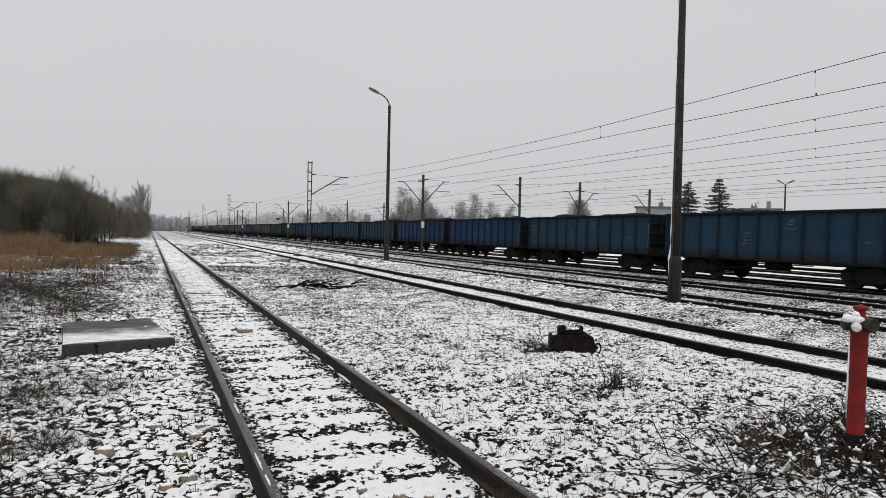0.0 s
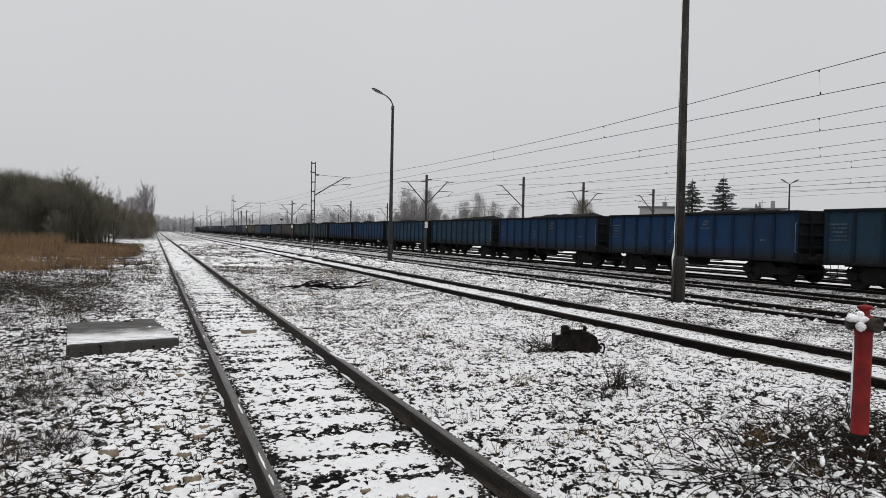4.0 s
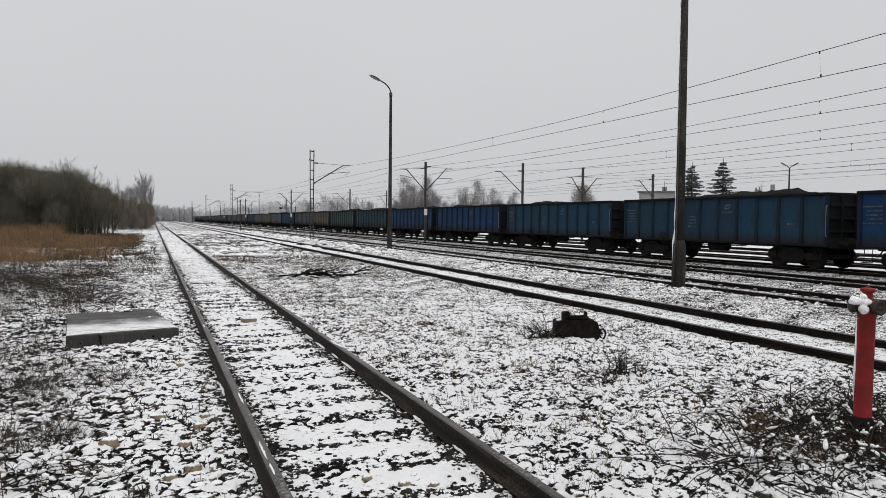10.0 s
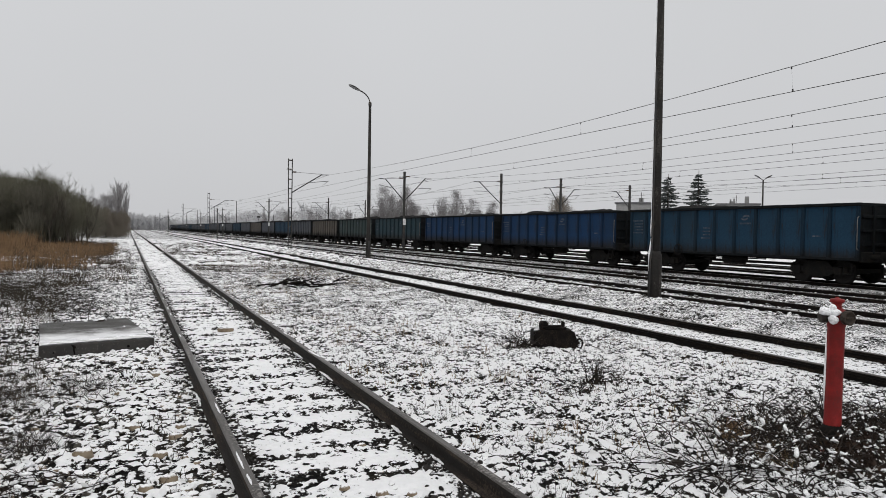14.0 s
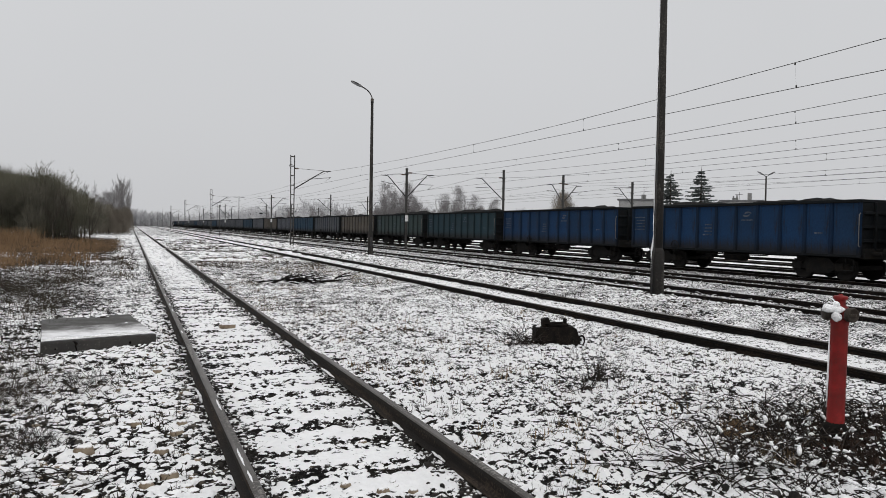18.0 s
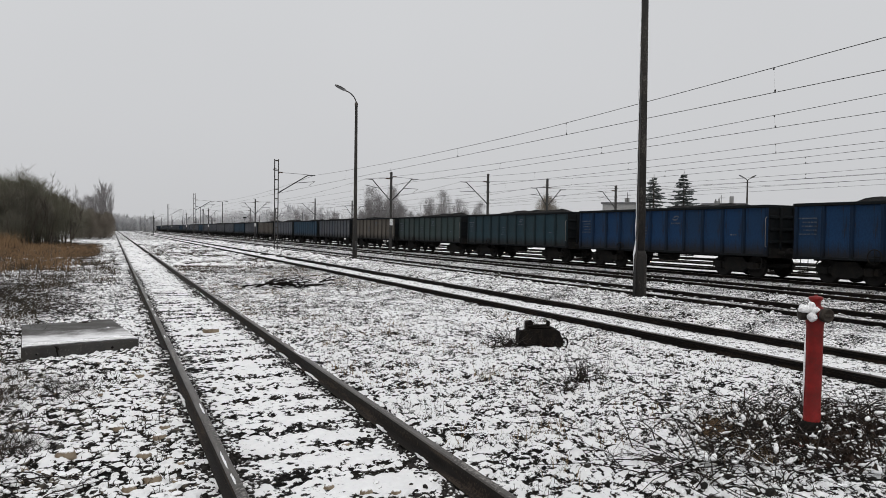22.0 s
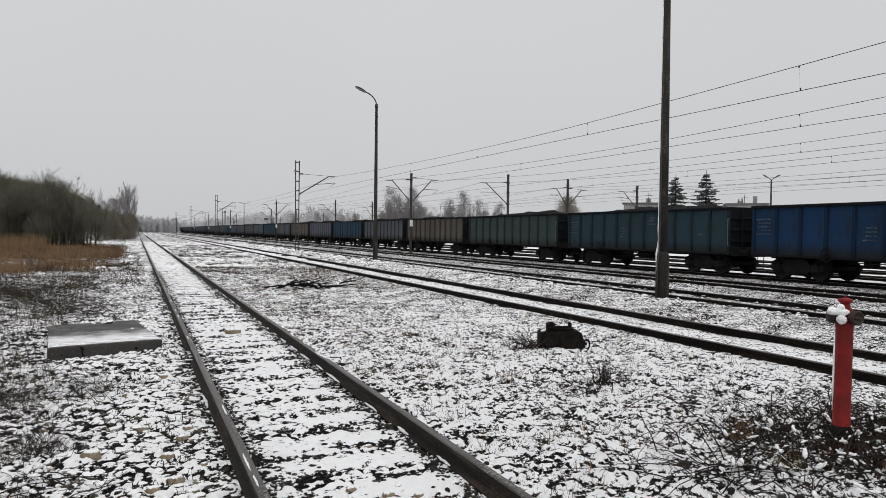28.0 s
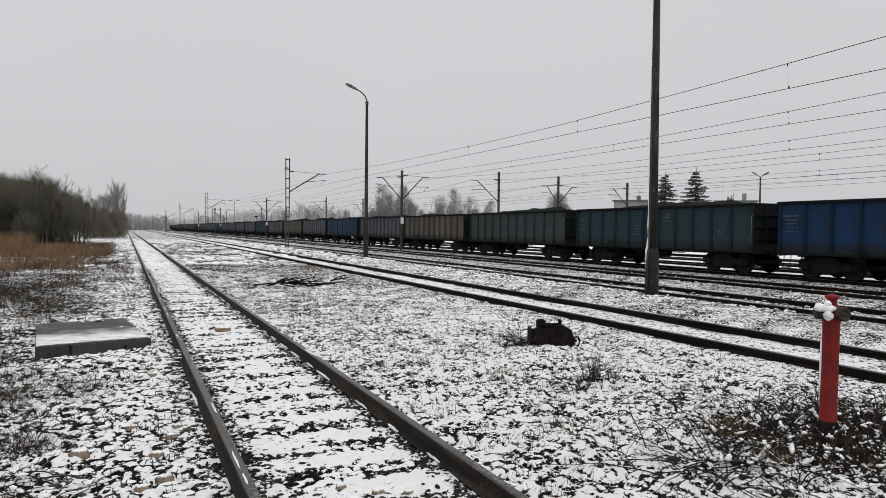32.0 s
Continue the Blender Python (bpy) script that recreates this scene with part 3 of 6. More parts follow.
# patches of snow left lying on the rails
b = Build()
for k in range(46):
    y = 4.0 + 0.55 * k + rng.uniform(-0.25, 0.25)
    x = 0.72 + (GAUGE if rng.random() < 0.4 else 0) + rng.uniform(-0.012, 0.012)
    n_, half, wide = 9, rng.uniform(0.07, 0.24), rng.uniform(0.010, 0.022)
    if rng.random() < 0.42:
        along_ = [-half + 2 * half * i / (n_ - 1) for i in range(n_)]
        b.tube([(x + rng.normal(0, 0.0015), y + dy, 0.1485) for dy in along_], [0.001 + wide * math.sin(math.pi * i / (n_ - 1)) ** 0.7 * rng.uniform(0.6, 1.0) for i in range(n_)], 6)
for k in range(26):
    y = 3.6 + 0.8 * k + rng.uniform(-0.15, 0.15)
    x = 0.72 + (GAUGE if rng.random() < 0.7 else 0) - rng.uniform(0.050, 0.066)
    half, wide = rng.uniform(0.08, 0.34), rng.uniform(0.006, 0.012)
    b.tube([(x + rng.uniform(-0.006, 0.006), y + half * (i / 3.5 - 1), 0.018) for i in range(8)], [0.004 + wide * math.sin(math.pi * i / 7) ** 0.6 for i in range(8)], 7)
tagged(part("snow_on_rails", b, LOOSE_SNOW), "thin white strips of snow on rail heads", "snow", kind="stuff")


# ---- snowy stones and clods ----
def lumps(count, where, size, flat, seed, name, material, label, sides=7, rings=((1.0, -0.25), (0.93, 0.35), (0.62, 0.85), (0.2, 1.0))):
    """Low rounded lumps that sit in the ground; where(n) gives their x and y."""
    r = np.random.default_rng(seed)
    x, y = where(count, r)
    n, m = len(x), len(rings)
    s = size[0] + (size[1] - size[0]) * r.random(n) ** 2.2
    tall = s * r.uniform(flat[0], flat[1], n)
    a0, long_ = r.uniform(0, 6.28, n), r.uniform(0.5, 1.0, n)
    z = lie(x, y)
    co = []
    for radius, height in rings:
        for k in range(sides):
            a = 2 * math.pi * k / sides
            wob = radius * (1 + r.uniform(-0.2, 0.2, n))
            u, v = np.cos(a) * wob * s, np.sin(a) * wob * s * long_
            co.append(np.stack([x + u * np.cos(a0) - v * np.sin(a0), y + u * np.sin(a0) + v * np.cos(a0), z + tall * (height + r.uniform(-0.1, 0.1, n))], -1))
    co = np.stack(co, 1).reshape(-1, 3)
    face = [(i * sides + k, i * sides + (k + 1) % sides, (i + 1) * sides + (k + 1) % sides, (i + 1) * sides + k) for i in range(m - 1) for k in range(sides)]
    quads = (np.array(face)[None] + (np.arange(n) * m * sides)[:, None, None]).reshape(-1, 4)
    caps = np.arange((m - 1) * sides, m * sides)[None] + (np.arange(n) * m * sides)[:, None]
    me = bpy.data.meshes.new(name)
    me.from_pydata(co.tolist(), [], quads.tolist() + caps.tolist())
    me.polygons.foreach_set("use_smooth", np.ones(len(me.polygons), bool))
    me.materials.append(material)
    return tagged(new(name, me), label, name.split("_")[-1], kind="stuff")


LOW = ((1.0, -0.2), (0.75, 0.65), (0.25, 1.0))


def wedge(y0, y1, x0, x1, crowd=1.0, gate=-0.55, seed=21):
    """A scatterer over a stretch of ground as it widens ahead of the path."""
    def pick(n, r):
        y = y0 + (y1 - y0) * r.random(n * 4) ** crowd
        x = x0 + (x1 - x0) * r.random(n * 4)
        keep = (x > -0.27 * y - 0.5) & (x < 1.45 * y + 0.5)
        for c, _ in TRACKS[:5]:
            for q in (c, c + GAUGE):
                keep &= np.abs(x - q) > 0.10
        keep &= waves(x, y, 0.9, seed) + 0.6 * waves(x, y, 0.33, seed + 1) > gate
        keep &= ~((x > -1.35) & (x < 0.42) & (y > 10.8) & (y < 13.6))
        return x[keep][:n], y[keep][:n]
    return pick


def sleeper_edges(n, r):
    """Along the edges of the siding's sleepers, where the cribs lie bare."""
    k = (30 * r.random(n * 2) ** 1.7).astype(int)
    y = 2.2 + 0.63 * k + 0.315 + r.normal(0, 0.085, n * 2)
    x = 0.72 + 0.09 + (GAUGE - 0.18) * r.random(n * 2)
    keep = waves(x, y, 0.6, 27) + 0.5 * waves(x, y, 0.25, 28) > 0.15
    return x[keep][:n], y[keep][:n]


def rail_sides(n, r):
    """Close along the siding's rails, where the ballast stays bare."""
    y = 3.0 + 30 * r.random(n) ** 1.6
    side = np.where(r.random(n) < 0.5, 0.72, 0.72 + GAUGE)
    off = 0.075 + np.abs(r.normal(0, 0.075, n))
    return side + off * np.where(r.random(n) < 0.5, -1, 1), y


lumps(3300, wedge(3.0, 13.0, -4.5, 0.62, 1.3), (0.014, 0.058), (0.22, 0.55), 31, "snowy_stones", STONES, "snow-capped pale ballast stones beside the siding")
lumps(1600, wedge(3.0, 11.5, -3.0, 0.6, 1.3, -0.4, 65), (0.010, 0.038), (0.4, 0.8), 29, "bare_stones", GREY_STONE, "bare grey ballast stones among the snow", 6, LOW)
lumps(330, wedge(3.0, 11.0, -1.9, 0.6, 1.3, 0.0, 63), (0.012, 0.042), (0.4, 0.8), 40, "bare_stones", PALE_STONE, "bare pale tan stones among the snow", 6, LOW)
lumps(500, wedge(3.0, 15.0, 0.80, 2.15, 1.3), (0.012, 0.040), (0.25, 0.5), 32, "snowy_ballast", STONES, "ballast under snow between the rails")
lumps(2600, wedge(3.0, 15.0, 2.3, 12.0, 1.2), (0.012, 0.045), (0.30, 0.6), 33, "snowy_clods", CLODS, "clods of turf capped with snow")
lumps(13000, wedge(14.0, 38.0, -9.0, 13.2, 1.3), (0.02, 0.075), (0.22, 0.45), 34, "snowy_clods", CLODS, "clods of turf capped with snow", 6, LOW)
lumps(12000, wedge(11.0, 60.0, 9.9, 24.2, 1.3), (0.018, 0.060), (0.4, 0.8), 35, "snowy_ballast", BALLAST, "snow-capped ballast between the tracks", 6, LOW)
lumps(5000, wedge(36.0, 110.0, -6.0, 13.0, 1.2), (0.08, 0.26), (0.18, 0.35), 36, "snowy_clods", CLODS, "clods of turf capped with snow", 6, LOW)
lumps(5800, sleeper_edges, (0.009, 0.034), (0.5, 0.9), 37, "bare_gravel", GRAVEL, "dark bare gravel between snowy sleepers", 6, LOW)
lumps(6200, rail_sides, (0.010, 0.034), (0.5, 0.9), 38, "bare_gravel", GRAVEL, "dark bare gravel along the rails", 6, LOW)
lumps(1800, wedge(3.0, 16.0, -5.0, 0.5, 1.2, 0.30, 61), (0.009, 0.030), (0.4, 0.8), 39, "bare_clods", GRAVEL, "dark wet earth clods left bare of snow", 6, LOW)


# ---- blades, twigs and trees ----
def blades(spots, height, lean, width, seed, name, material, label, per=7, spread_=0.10):
    """Thin dead blades in tufts at the spots."""
    r = np.random.default_rng(seed)
    x, y = spots
    n = len(x) * per
    bx = np.repeat(x, per) + r.normal(0, spread_, n)
    by = np.repeat(y, per) + r.normal(0, spread_, n)
    bz = lie(bx, by) - 0.01
    hgt = height[0] + (height[1] - height[0]) * r.random(n) ** 1.6
    a, tip = r.uniform(0, 6.28, n), hgt * r.uniform(0.05, lean, n)
    turn = r.uniform(0, 3.14, n)
    wx, wy = width * np.cos(turn), width * np.sin(turn)
    rows = [(-1, 0, 0, 1.0), (1, 0, 0, 1.0), (1, 0.3, 0.6, 0.7), (-1, 0.3, 0.6, 0.7), (0, 1.0, 1.0, 0.0)]
    co = np.stack([np.stack([bx + s * k * wx + t * tip * np.cos(a), by + s * k * wy + t * tip * np.sin(a), bz + h * hgt], -1) for s, t, h, k in rows], 1).reshape(-1, 3)
    base = (np.arange(n) * 5)[:, None]
    faces = (base + np.array([[0, 1, 2, 3]])).tolist() + (base + np.array([[3, 2, 4]])).tolist()
    me = bpy.data.meshes.new(name)
    me.from_pydata(co.tolist(), [], faces)
    me.materials.append(material)
    return tagged(new(name, me), label, "grass", kind="stuff")


def field(n, x0, x1, y0, y1, seed, gate=-0.2, step=1.1, clear_tracks=True):
    r = np.random.default_rng(seed)
    x, y = r.uniform(x0, x1, n * 3), r.uniform(y0, y1, n * 3)
    keep = waves(x, y, step, seed) + 0.5 * waves(x, y, step / 3, seed + 1) > gate
    keep &= (x > -0.24 * y - 0.8) & (x < 1.5 * y + 0.5)
    if clear_tracks:
        for c, _ in TRACKS:
            keep &= (x < c - 0.25) | (x > c + GAUGE + 0.25)
    return x[keep][:n], y[keep][:n]


blades(field(2300, 2.35, 8.0, 3.0, 15, 41, 0.30, 0.28), (0.012, 0.060), 1.5, 0.0028, 51, "dead_grass_by_siding", TURF, "short dark dead grass showing through the snow", 9, 0.045)
blades(field(2600, 2.35, 8.0, 14, 34, 40, 0.25, 0.35), (0.02, 0.07), 1.6, 0.007, 50, "dead_grass_by_siding", TURF, "short dark dead grass showing through the snow", 6, 0.06)
blades(field(700, 2.4, 8.0, 3.2, 26, 47, 0.15), (0.05, 0.17), 0.9, 0.0025, 57, "thin_grass_by_siding", WEED, "thin dead stalks standing through the snow", 5, 0.06)
blades(field(900, 2.4, 8.0, 4.0, 40, 42, 0.25), (0.04, 0.15), 0.9, 0.0035, 52, "pale_grass_by_siding", STRAW, "pale dead grass in small tufts", 6, 0.07)
blades(field(1700, -6.0, 0.45, 4.5, 24, 49, 0.15, 0.35), (0.02, 0.09), 1.2, 0.0045, 59, "dead_turf", TURF, "dark dead turf on the verge", 9, 0.06)
blades(field(1000, -7.0, -1.3, 10.5, 25, 32, 0.0, 0.7), (0.03, 0.22), 1.8, 0.005, 31, "dead_turf", TURF, "dark dead turf on the verge", 9, 0.09)
blades(field(800, 9.9, 13.2, 8, 60, 43, 0.30, 0.7), (0.02, 0.12), 2.2, 0.005, 53, "grass_between_tracks", WEED, "dead grass between two tracks", 7, 0.14)
blades(field(480, -3.6, -0.9, 4.5, 10.5, 88, 0.0, 0.6), (0.05, 0.32), 1.6, 0.0030, 89, "dead_weeds", WEED, "dark dead weeds left of the siding", 7, 0.06)
blades(field(1000, -4.5, 0.2, 22, 58, 97, 0.10, 1.0), (0.06, 0.26), 1.0, 0.008, 98, "dead_weeds", WEED, "dark dead weeds left of the siding", 8, 0.16)
blades(field(1800, 2.5, 7.9, 30, 85, 95, 0.15, 1.3), (0.04, 0.13), 1.2, 0.012, 96, "dead_grass_by_siding", WEED, "short dark dead grass showing through the snow", 8, 0.16)
blades(field(800, -6.5, -0.9, 5, 26, 44, 0.15, 0.8), (0.06, 0.36), 1.7, 0.0034, 54, "dead_weeds", WEED, "dark dead weeds left of the siding", 7, 0.09)
blades(field(210, -12.0, -2.2, 13, 36, 45, 0.2, 1.2), (0.08, 0.34), 1.5, 0.005, 55, "brown_weeds", WEED, "brown dead weeds in snow", 9, 0.2)
blades(field(2700, -30.0, -1.8, 30, 62, 46, 0.05, 1.5), (0.15, 0.70), 0.9, 0.010, 56, "reeds", REED, "russet dead reeds along the bushes", 10, 0.35)
blades(field(1500, -34.0, -6.5, 48, 66, 86, -0.1, 2.4), (0.5, 1.45), 0.6, 0.010, 87, "tall_reeds", REED, "tall russet dead reeds before the bushes", 9, 0.35)
blades(field(1300, -9.0, -1.1, 48, 76, 38, -0.2, 1.4), (0.10, 0.45), 1.0, 0.010, 37, "reeds", REED, "low russet dead reeds under the saplings", 9, 0.30)
blades(field(1300, -9.0, -0.9, 46, 84, 36, -0.1, 1.0), (0.08, 0.40), 1.1, 0.010, 35, "brown_weeds", WEED, "brown dead weeds among the reeds", 9, 0.28)
blades(field(1100, -24.0, -1.0, 20, 64, 48, 0.1, 1.6), (0.10, 0.38), 1.5, 0.008, 58, "brown_weeds", WEED, "brown dead weeds among the reeds", 9, 0.3)


def twigs(b, x, y, z, length, r, rise, thick=0.004, segments=5):
    """One bent twig with a side shoot."""
    a, p = r.uniform(0, 6.28), Vector((x, y, z))
    d = Vector((math.cos(a), math.sin(a), rise)).normalized()
    pts = [p.copy()]
    for k in range(segments):
        d = (d + Vector((r.normal(0, 0.28), r.normal(0, 0.28), r.normal(-0.10, 0.2)))).normalized()
        p = p + d * length / segments
        pts.append(p.copy())
        if pts[-1].z < z + 0.02:
            pts[-1].z = p.z = z + 0.03
    b.tube(pts, [thick * (1 - 0.75 * k / segments) for k in range(segments + 1)], 3, False, False)
    return pts


def dollop(b, p, size, r, turn=None, stretch=None):
    """A small uneven clump of snow caught at p, drawn out along a cane if a turn is given."""
    k = len(b.v)
    turn = turn or Euler((r.uniform(-0.3, 0.3), r.uniform(-0.3, 0.3), r.uniform(0, 3))).to_quaternion()
    b.lathe([(0.45 * size, -0.35 * size), (0.95 * size, -0.05 * size), (0.8 * size, 0.35 * size), (0.3 * size, 0.6 * size)], 7, Matrix.Translation(p) @ turn.to_matrix().to_4x4() @ Matrix.Diagonal((stretch or r.uniform(0.9, 2.0), r.uniform(0.7, 1.1), 1, 1)))
    jolt = r.normal(0, 0.09 * size, (len(b.v) - k, 3))
    b.v[k:] = [(v[0] + j[0], v[1] + j[1], v[2] + j[2]) for v, j in zip(b.v[k:], jolt)]


def thicket(name, cx, cy, rx, ry, count, length, rise, seed, label, thick=0.005, category="bush", snowy=0.0):
    r = np.random.default_rng(seed)
    b, caught = Build(), Build()
    for _ in range(count):
        u, v = r.normal(0, 0.45), r.normal(0, 0.45)
        x, y = cx + u * rx, cy + v * ry
        pts = twigs(b, x, y, float(lie(x, y)), r.uniform(0.5, 1.0) * length, r, rise * r.uniform(0.3, 1.4), thick * r.uniform(0.6, 1.3))
        for q in pts[2:5]:
            if r.random() < 0.6:
                twigs(b, q.x, q.y, q.z, length * r.uniform(0.15, 0.4), r, rise * 0.7, thick * 0.5, 3)
            if r.random() < snowy:
                dollop(caught, q + Vector((0, 0, thick)), 0.005 + 0.018 * r.random() ** 2.2, r)
    if caught.v:
        tagged(part("snow_on_brambles", caught, LOOSE_SNOW), "small clumps of snow caught on brambles", "snow", kind="stuff")
    return tagged(part(name, b, TWIG), label, category, kind="stuff" if count > 100 else "")


def canes(count, cx, cy, rx, ry, seed, drape=0.30, high=(0.06, 0.30)):
    """Long bramble canes that arch over and touch down again."""
    r, b, caught = np.random.default_rng(seed), Build(), Build()
    for _ in range(count):
        x, y = cx + r.normal(0, 0.5) * rx, cy + r.normal(0, 0.5) * ry
        a, ln, up = r.uniform(0, 6.28), r.uniform(0.35, 0.95), r.uniform(*high)
        pts = []
        for k in range(9):
            u = k / 8
            px, py = x + ln * u * math.cos(a) + r.normal(0, 0.012), y + ln * u * math.sin(a) + r.normal(0, 0.012)
            pts.append(Vector((px, py, float(lie(px, py)) + 0.01 + up * 4 * u * (1 - u) * (1.15 - 0.3 * u))))
        b.tube(pts, [0.0055 - 0.0004 * k for k in range(9)], 4, False, False)
        for q, q2 in zip(pts[1:8], pts[2:9]):
            if r.random() < drape:
                dollop(caught, q.lerp(q2, r.random()) + Vector((0, 0, 0.008)), 0.008 + 0.020 * r.random() ** 2.0, r, (q2 - q).to_track_quat("X", "Z"), r.uniform(1.0, 2.6))
            if r.random() < 0.35:
                twigs(b, q.x, q.y, q.z, r.uniform(0.06, 0.18), r, 0.6, 0.003, 3)
    tagged(part("snow_on_brambles", caught, LOOSE_SNOW), "small clumps of snow caught on brambles", "snow", kind="stuff")
    return tagged(part("bramble_canes", b, TWIG), "dark arching bramble canes over snow", "bush", kind="stuff")


canes(72, 5.55, 4.75, 0.8, 0.5, 75, 0.35)
canes(26, 4.50, 4.20, 0.5, 0.3, 70, 0.35)
canes(18, 5.0, 3.75, 0.5, 0.3, 60, 0.4)
canes(30, 4.40, 3.65, 0.6, 0.3, 58, 0.45, (0.02, 0.12))
canes(26, 3.8, 4.05, 0.4, 0.35, 51, 0.35, (0.01, 0.07))
canes(55, 6.4, 4.3, 0.5, 0.5, 50, 0.2)
canes(10, 5.6, 3.95, 0.6, 0.4, 57, 0.45, (0.03, 0.18))
canes(30, -1.95, 5.9, 0.5, 1.0, 56, 0.30, (0.02, 0.12))
canes(36, -2.4, 8.2, 0.6, 1.3, 55, 0.25, (0.03, 0.16))
canes(16, -1.3, 16.5, 0.9, 2.0, 52, 0.15, (0.05, 0.2))
canes(26, -0.75, 5.3, 0.5, 0.6, 54, 0.30, (0.01, 0.06))
blades((5.1 + 0.6 * np.sin(np.arange(150) * 7.7) * np.sqrt(np.arange(150) / 150), 4.75 + 0.35 * np.cos(np.arange(150) * 7.7) * np.sqrt(np.arange(150) / 150)), (0.015, 0.08), 1.5, 0.003, 71, "dead_turf", TURF, "dark dead turf under the brambles", 12, 0.05)
canes(26, 4.7, 4.25, 0.6, 0.4, 76)
thicket("bramble_thicket", 5.35, 4.60, 0.75, 0.45, 70, 0.45, 0.5, 61, "tangle of bare brambles dusted with snow round the hydrant", 0.0060, snowy=0.12)
thicket("bramble_thicket", 6.25, 4.75, 0.75, 0.6, 120, 0.5, 0.55, 62, "dense bare brambles beside the hydrant with snow on twigs", 0.0062, snowy=0.14)
thicket("bramble_thicket", 4.85, 4.2, 0.7, 0.35, 70, 0.5, 0.25, 63, "low bare brambles lying over snow", 0.0048, snowy=0.08)


def bramble_floor(n, r):
    """Over the low ground that the canes cover."""
    return 5.0 + r.normal(0, 0.75, n), 4.05 + r.normal(0, 0.42, n)


lumps(360, bramble_floor, (0.02, 0.055), (0.35, 0.7), 45, "snow_pillows", LOOSE_SNOW, "rounded pillows of snow under brambles", 9)
lumps(420, bramble_floor, (0.015, 0.05), (0.4, 0.9), 46, "bare_clods", GRAVEL, "dark wet earth clods under brambles", 6, LOW)


def litter(count, cx, cy, rx, ry, seed):
    """Curled dead leaves caught low in the brambles."""
    r, b = np.random.default_rng(seed), Build()
    for _ in range(count):
        x, y = cx + r.normal(0, 0.5) * rx, cy + r.normal(0, 0.5) * ry
        p = Vector((x, y, float(lie(x, y)) + 0.01 + abs(r.normal(0, 0.05))))
        m = Matrix.Translation(p) @ Euler(r.uniform(-1, 1, 3) * 3).to_matrix().to_4x4()
        ln, wd = r.uniform(0.02, 0.045), r.uniform(0.010, 0.022)
        b.add([m @ Vector(q) for q in ((-ln, 0, 0), (0, -wd, 0.006), (ln, 0, -0.004), (0, wd, 0.006))], [(0, 1, 2), (0, 2, 3)])
    return tagged(part("leaf_litter", b, LITTER), "dark curled dead leaves among brambles", "leaves", kind="stuff")


litter(220, 5.55, 4.25, 0.6, 0.45, 72)
litter(260, 5.2, 3.72, 0.4, 0.25, 74)
litter(380, 6.2, 4.3, 0.5, 0.5, 73)
litter(300, 5.33, 4.05, 0.14, 0.08, 77)
for x, y, seed in ((4.65, 4.50, 78), (4.55, 3.99, 79)):
    blades((np.array([x, x + 0.06, x - 0.05]), np.array([y, y + 0.04, y - 0.03])), (0.05, 0.15), 1.0, 0.0025, seed, "straw_tuft", STRAW, "small pale tuft of dead grass in snow", 22, 0.05)
blades((4.87 + 0.08 * np.sin(np.arange(14) * 2.4), 4.72 + 0.06 * np.cos(np.arange(14) * 2.4)), (0.08, 0.26), 0.8, 0.0022, 34, "straw_tuft", REED, "brown tuft of dead grass among brambles", 20, 0.05)
blades((4.72 + 0.07 * np.sin(np.arange(9) * 2.4), 4.22 + 0.05 * np.cos(np.arange(9) * 2.4)), (0.05, 0.18), 0.9, 0.0022, 33, "straw_tuft", STRAW, "pale tuft of dead grass among brambles", 16, 0.05)
thicket("twig_tuft", 5.05, 7.0, 0.16, 0.12, 30, 0.40, 2.4, 64, "upright tuft of dark dead twigs in snow", 0.007, "weed")
thicket("twig_tuft", 5.62, 9.75, 0.35, 0.2, 46, 0.55, 1.0, 65, "dead twigs beside the rusty track machine", 0.008, "weed")
thicket("twig_tuft", 4.55, 6.6, 0.25, 0.15, 26, 0.3, 0.9, 66, "thin dead twigs bent over the snow", 0.006, "weed")
def brush_pile(cx, cy, seed):
    """Cut sticks thrown flat over one another, some tips in the air."""
    r = np.random.default_rng(seed)
    pile = thing("brushwood", "flat heap of cut dark sticks on snow", "brushwood")
    for _ in range(22):
        b, caught = Build(), Build()
        x, y, a, ln = cx + r.normal(0, 0.55), cy + r.normal(0, 0.25), r.normal(0.1, 0.5), r.uniform(0.5, 1.3)
        z0, z1, bow = r.uniform(0.02, 0.16), r.uniform(0.02, 0.34), r.normal(0, 0.08)
        pts = [Vector((x + (u - 0.5) * ln * math.cos(a), y + (u - 0.5) * ln * math.sin(a) + bow * math.sin(3 * u), float(lie(x, y)) + z0 + (z1 - z0) * u)) for u in (0, 0.25, 0.5, 0.75, 1.0)]
        b.tube(pts, [0.028, 0.025, 0.020, 0.014, 0.006], 5)
        for q in pts[2:]:
            twigs(b, q.x, q.y, q.z, r.uniform(0.2, 0.5), r, 0.5, 0.010, 3)
        if r.random() < 0.6:
            dollop(caught, pts[1] + Vector((0, 0, 0.03)), 0.035, r, None, 2.5)
        stick = part("stick", b, RUST, pile)
        if caught.v:
            part("snow", caught, LOOSE_SNOW, stick, "snow caught on a stick")


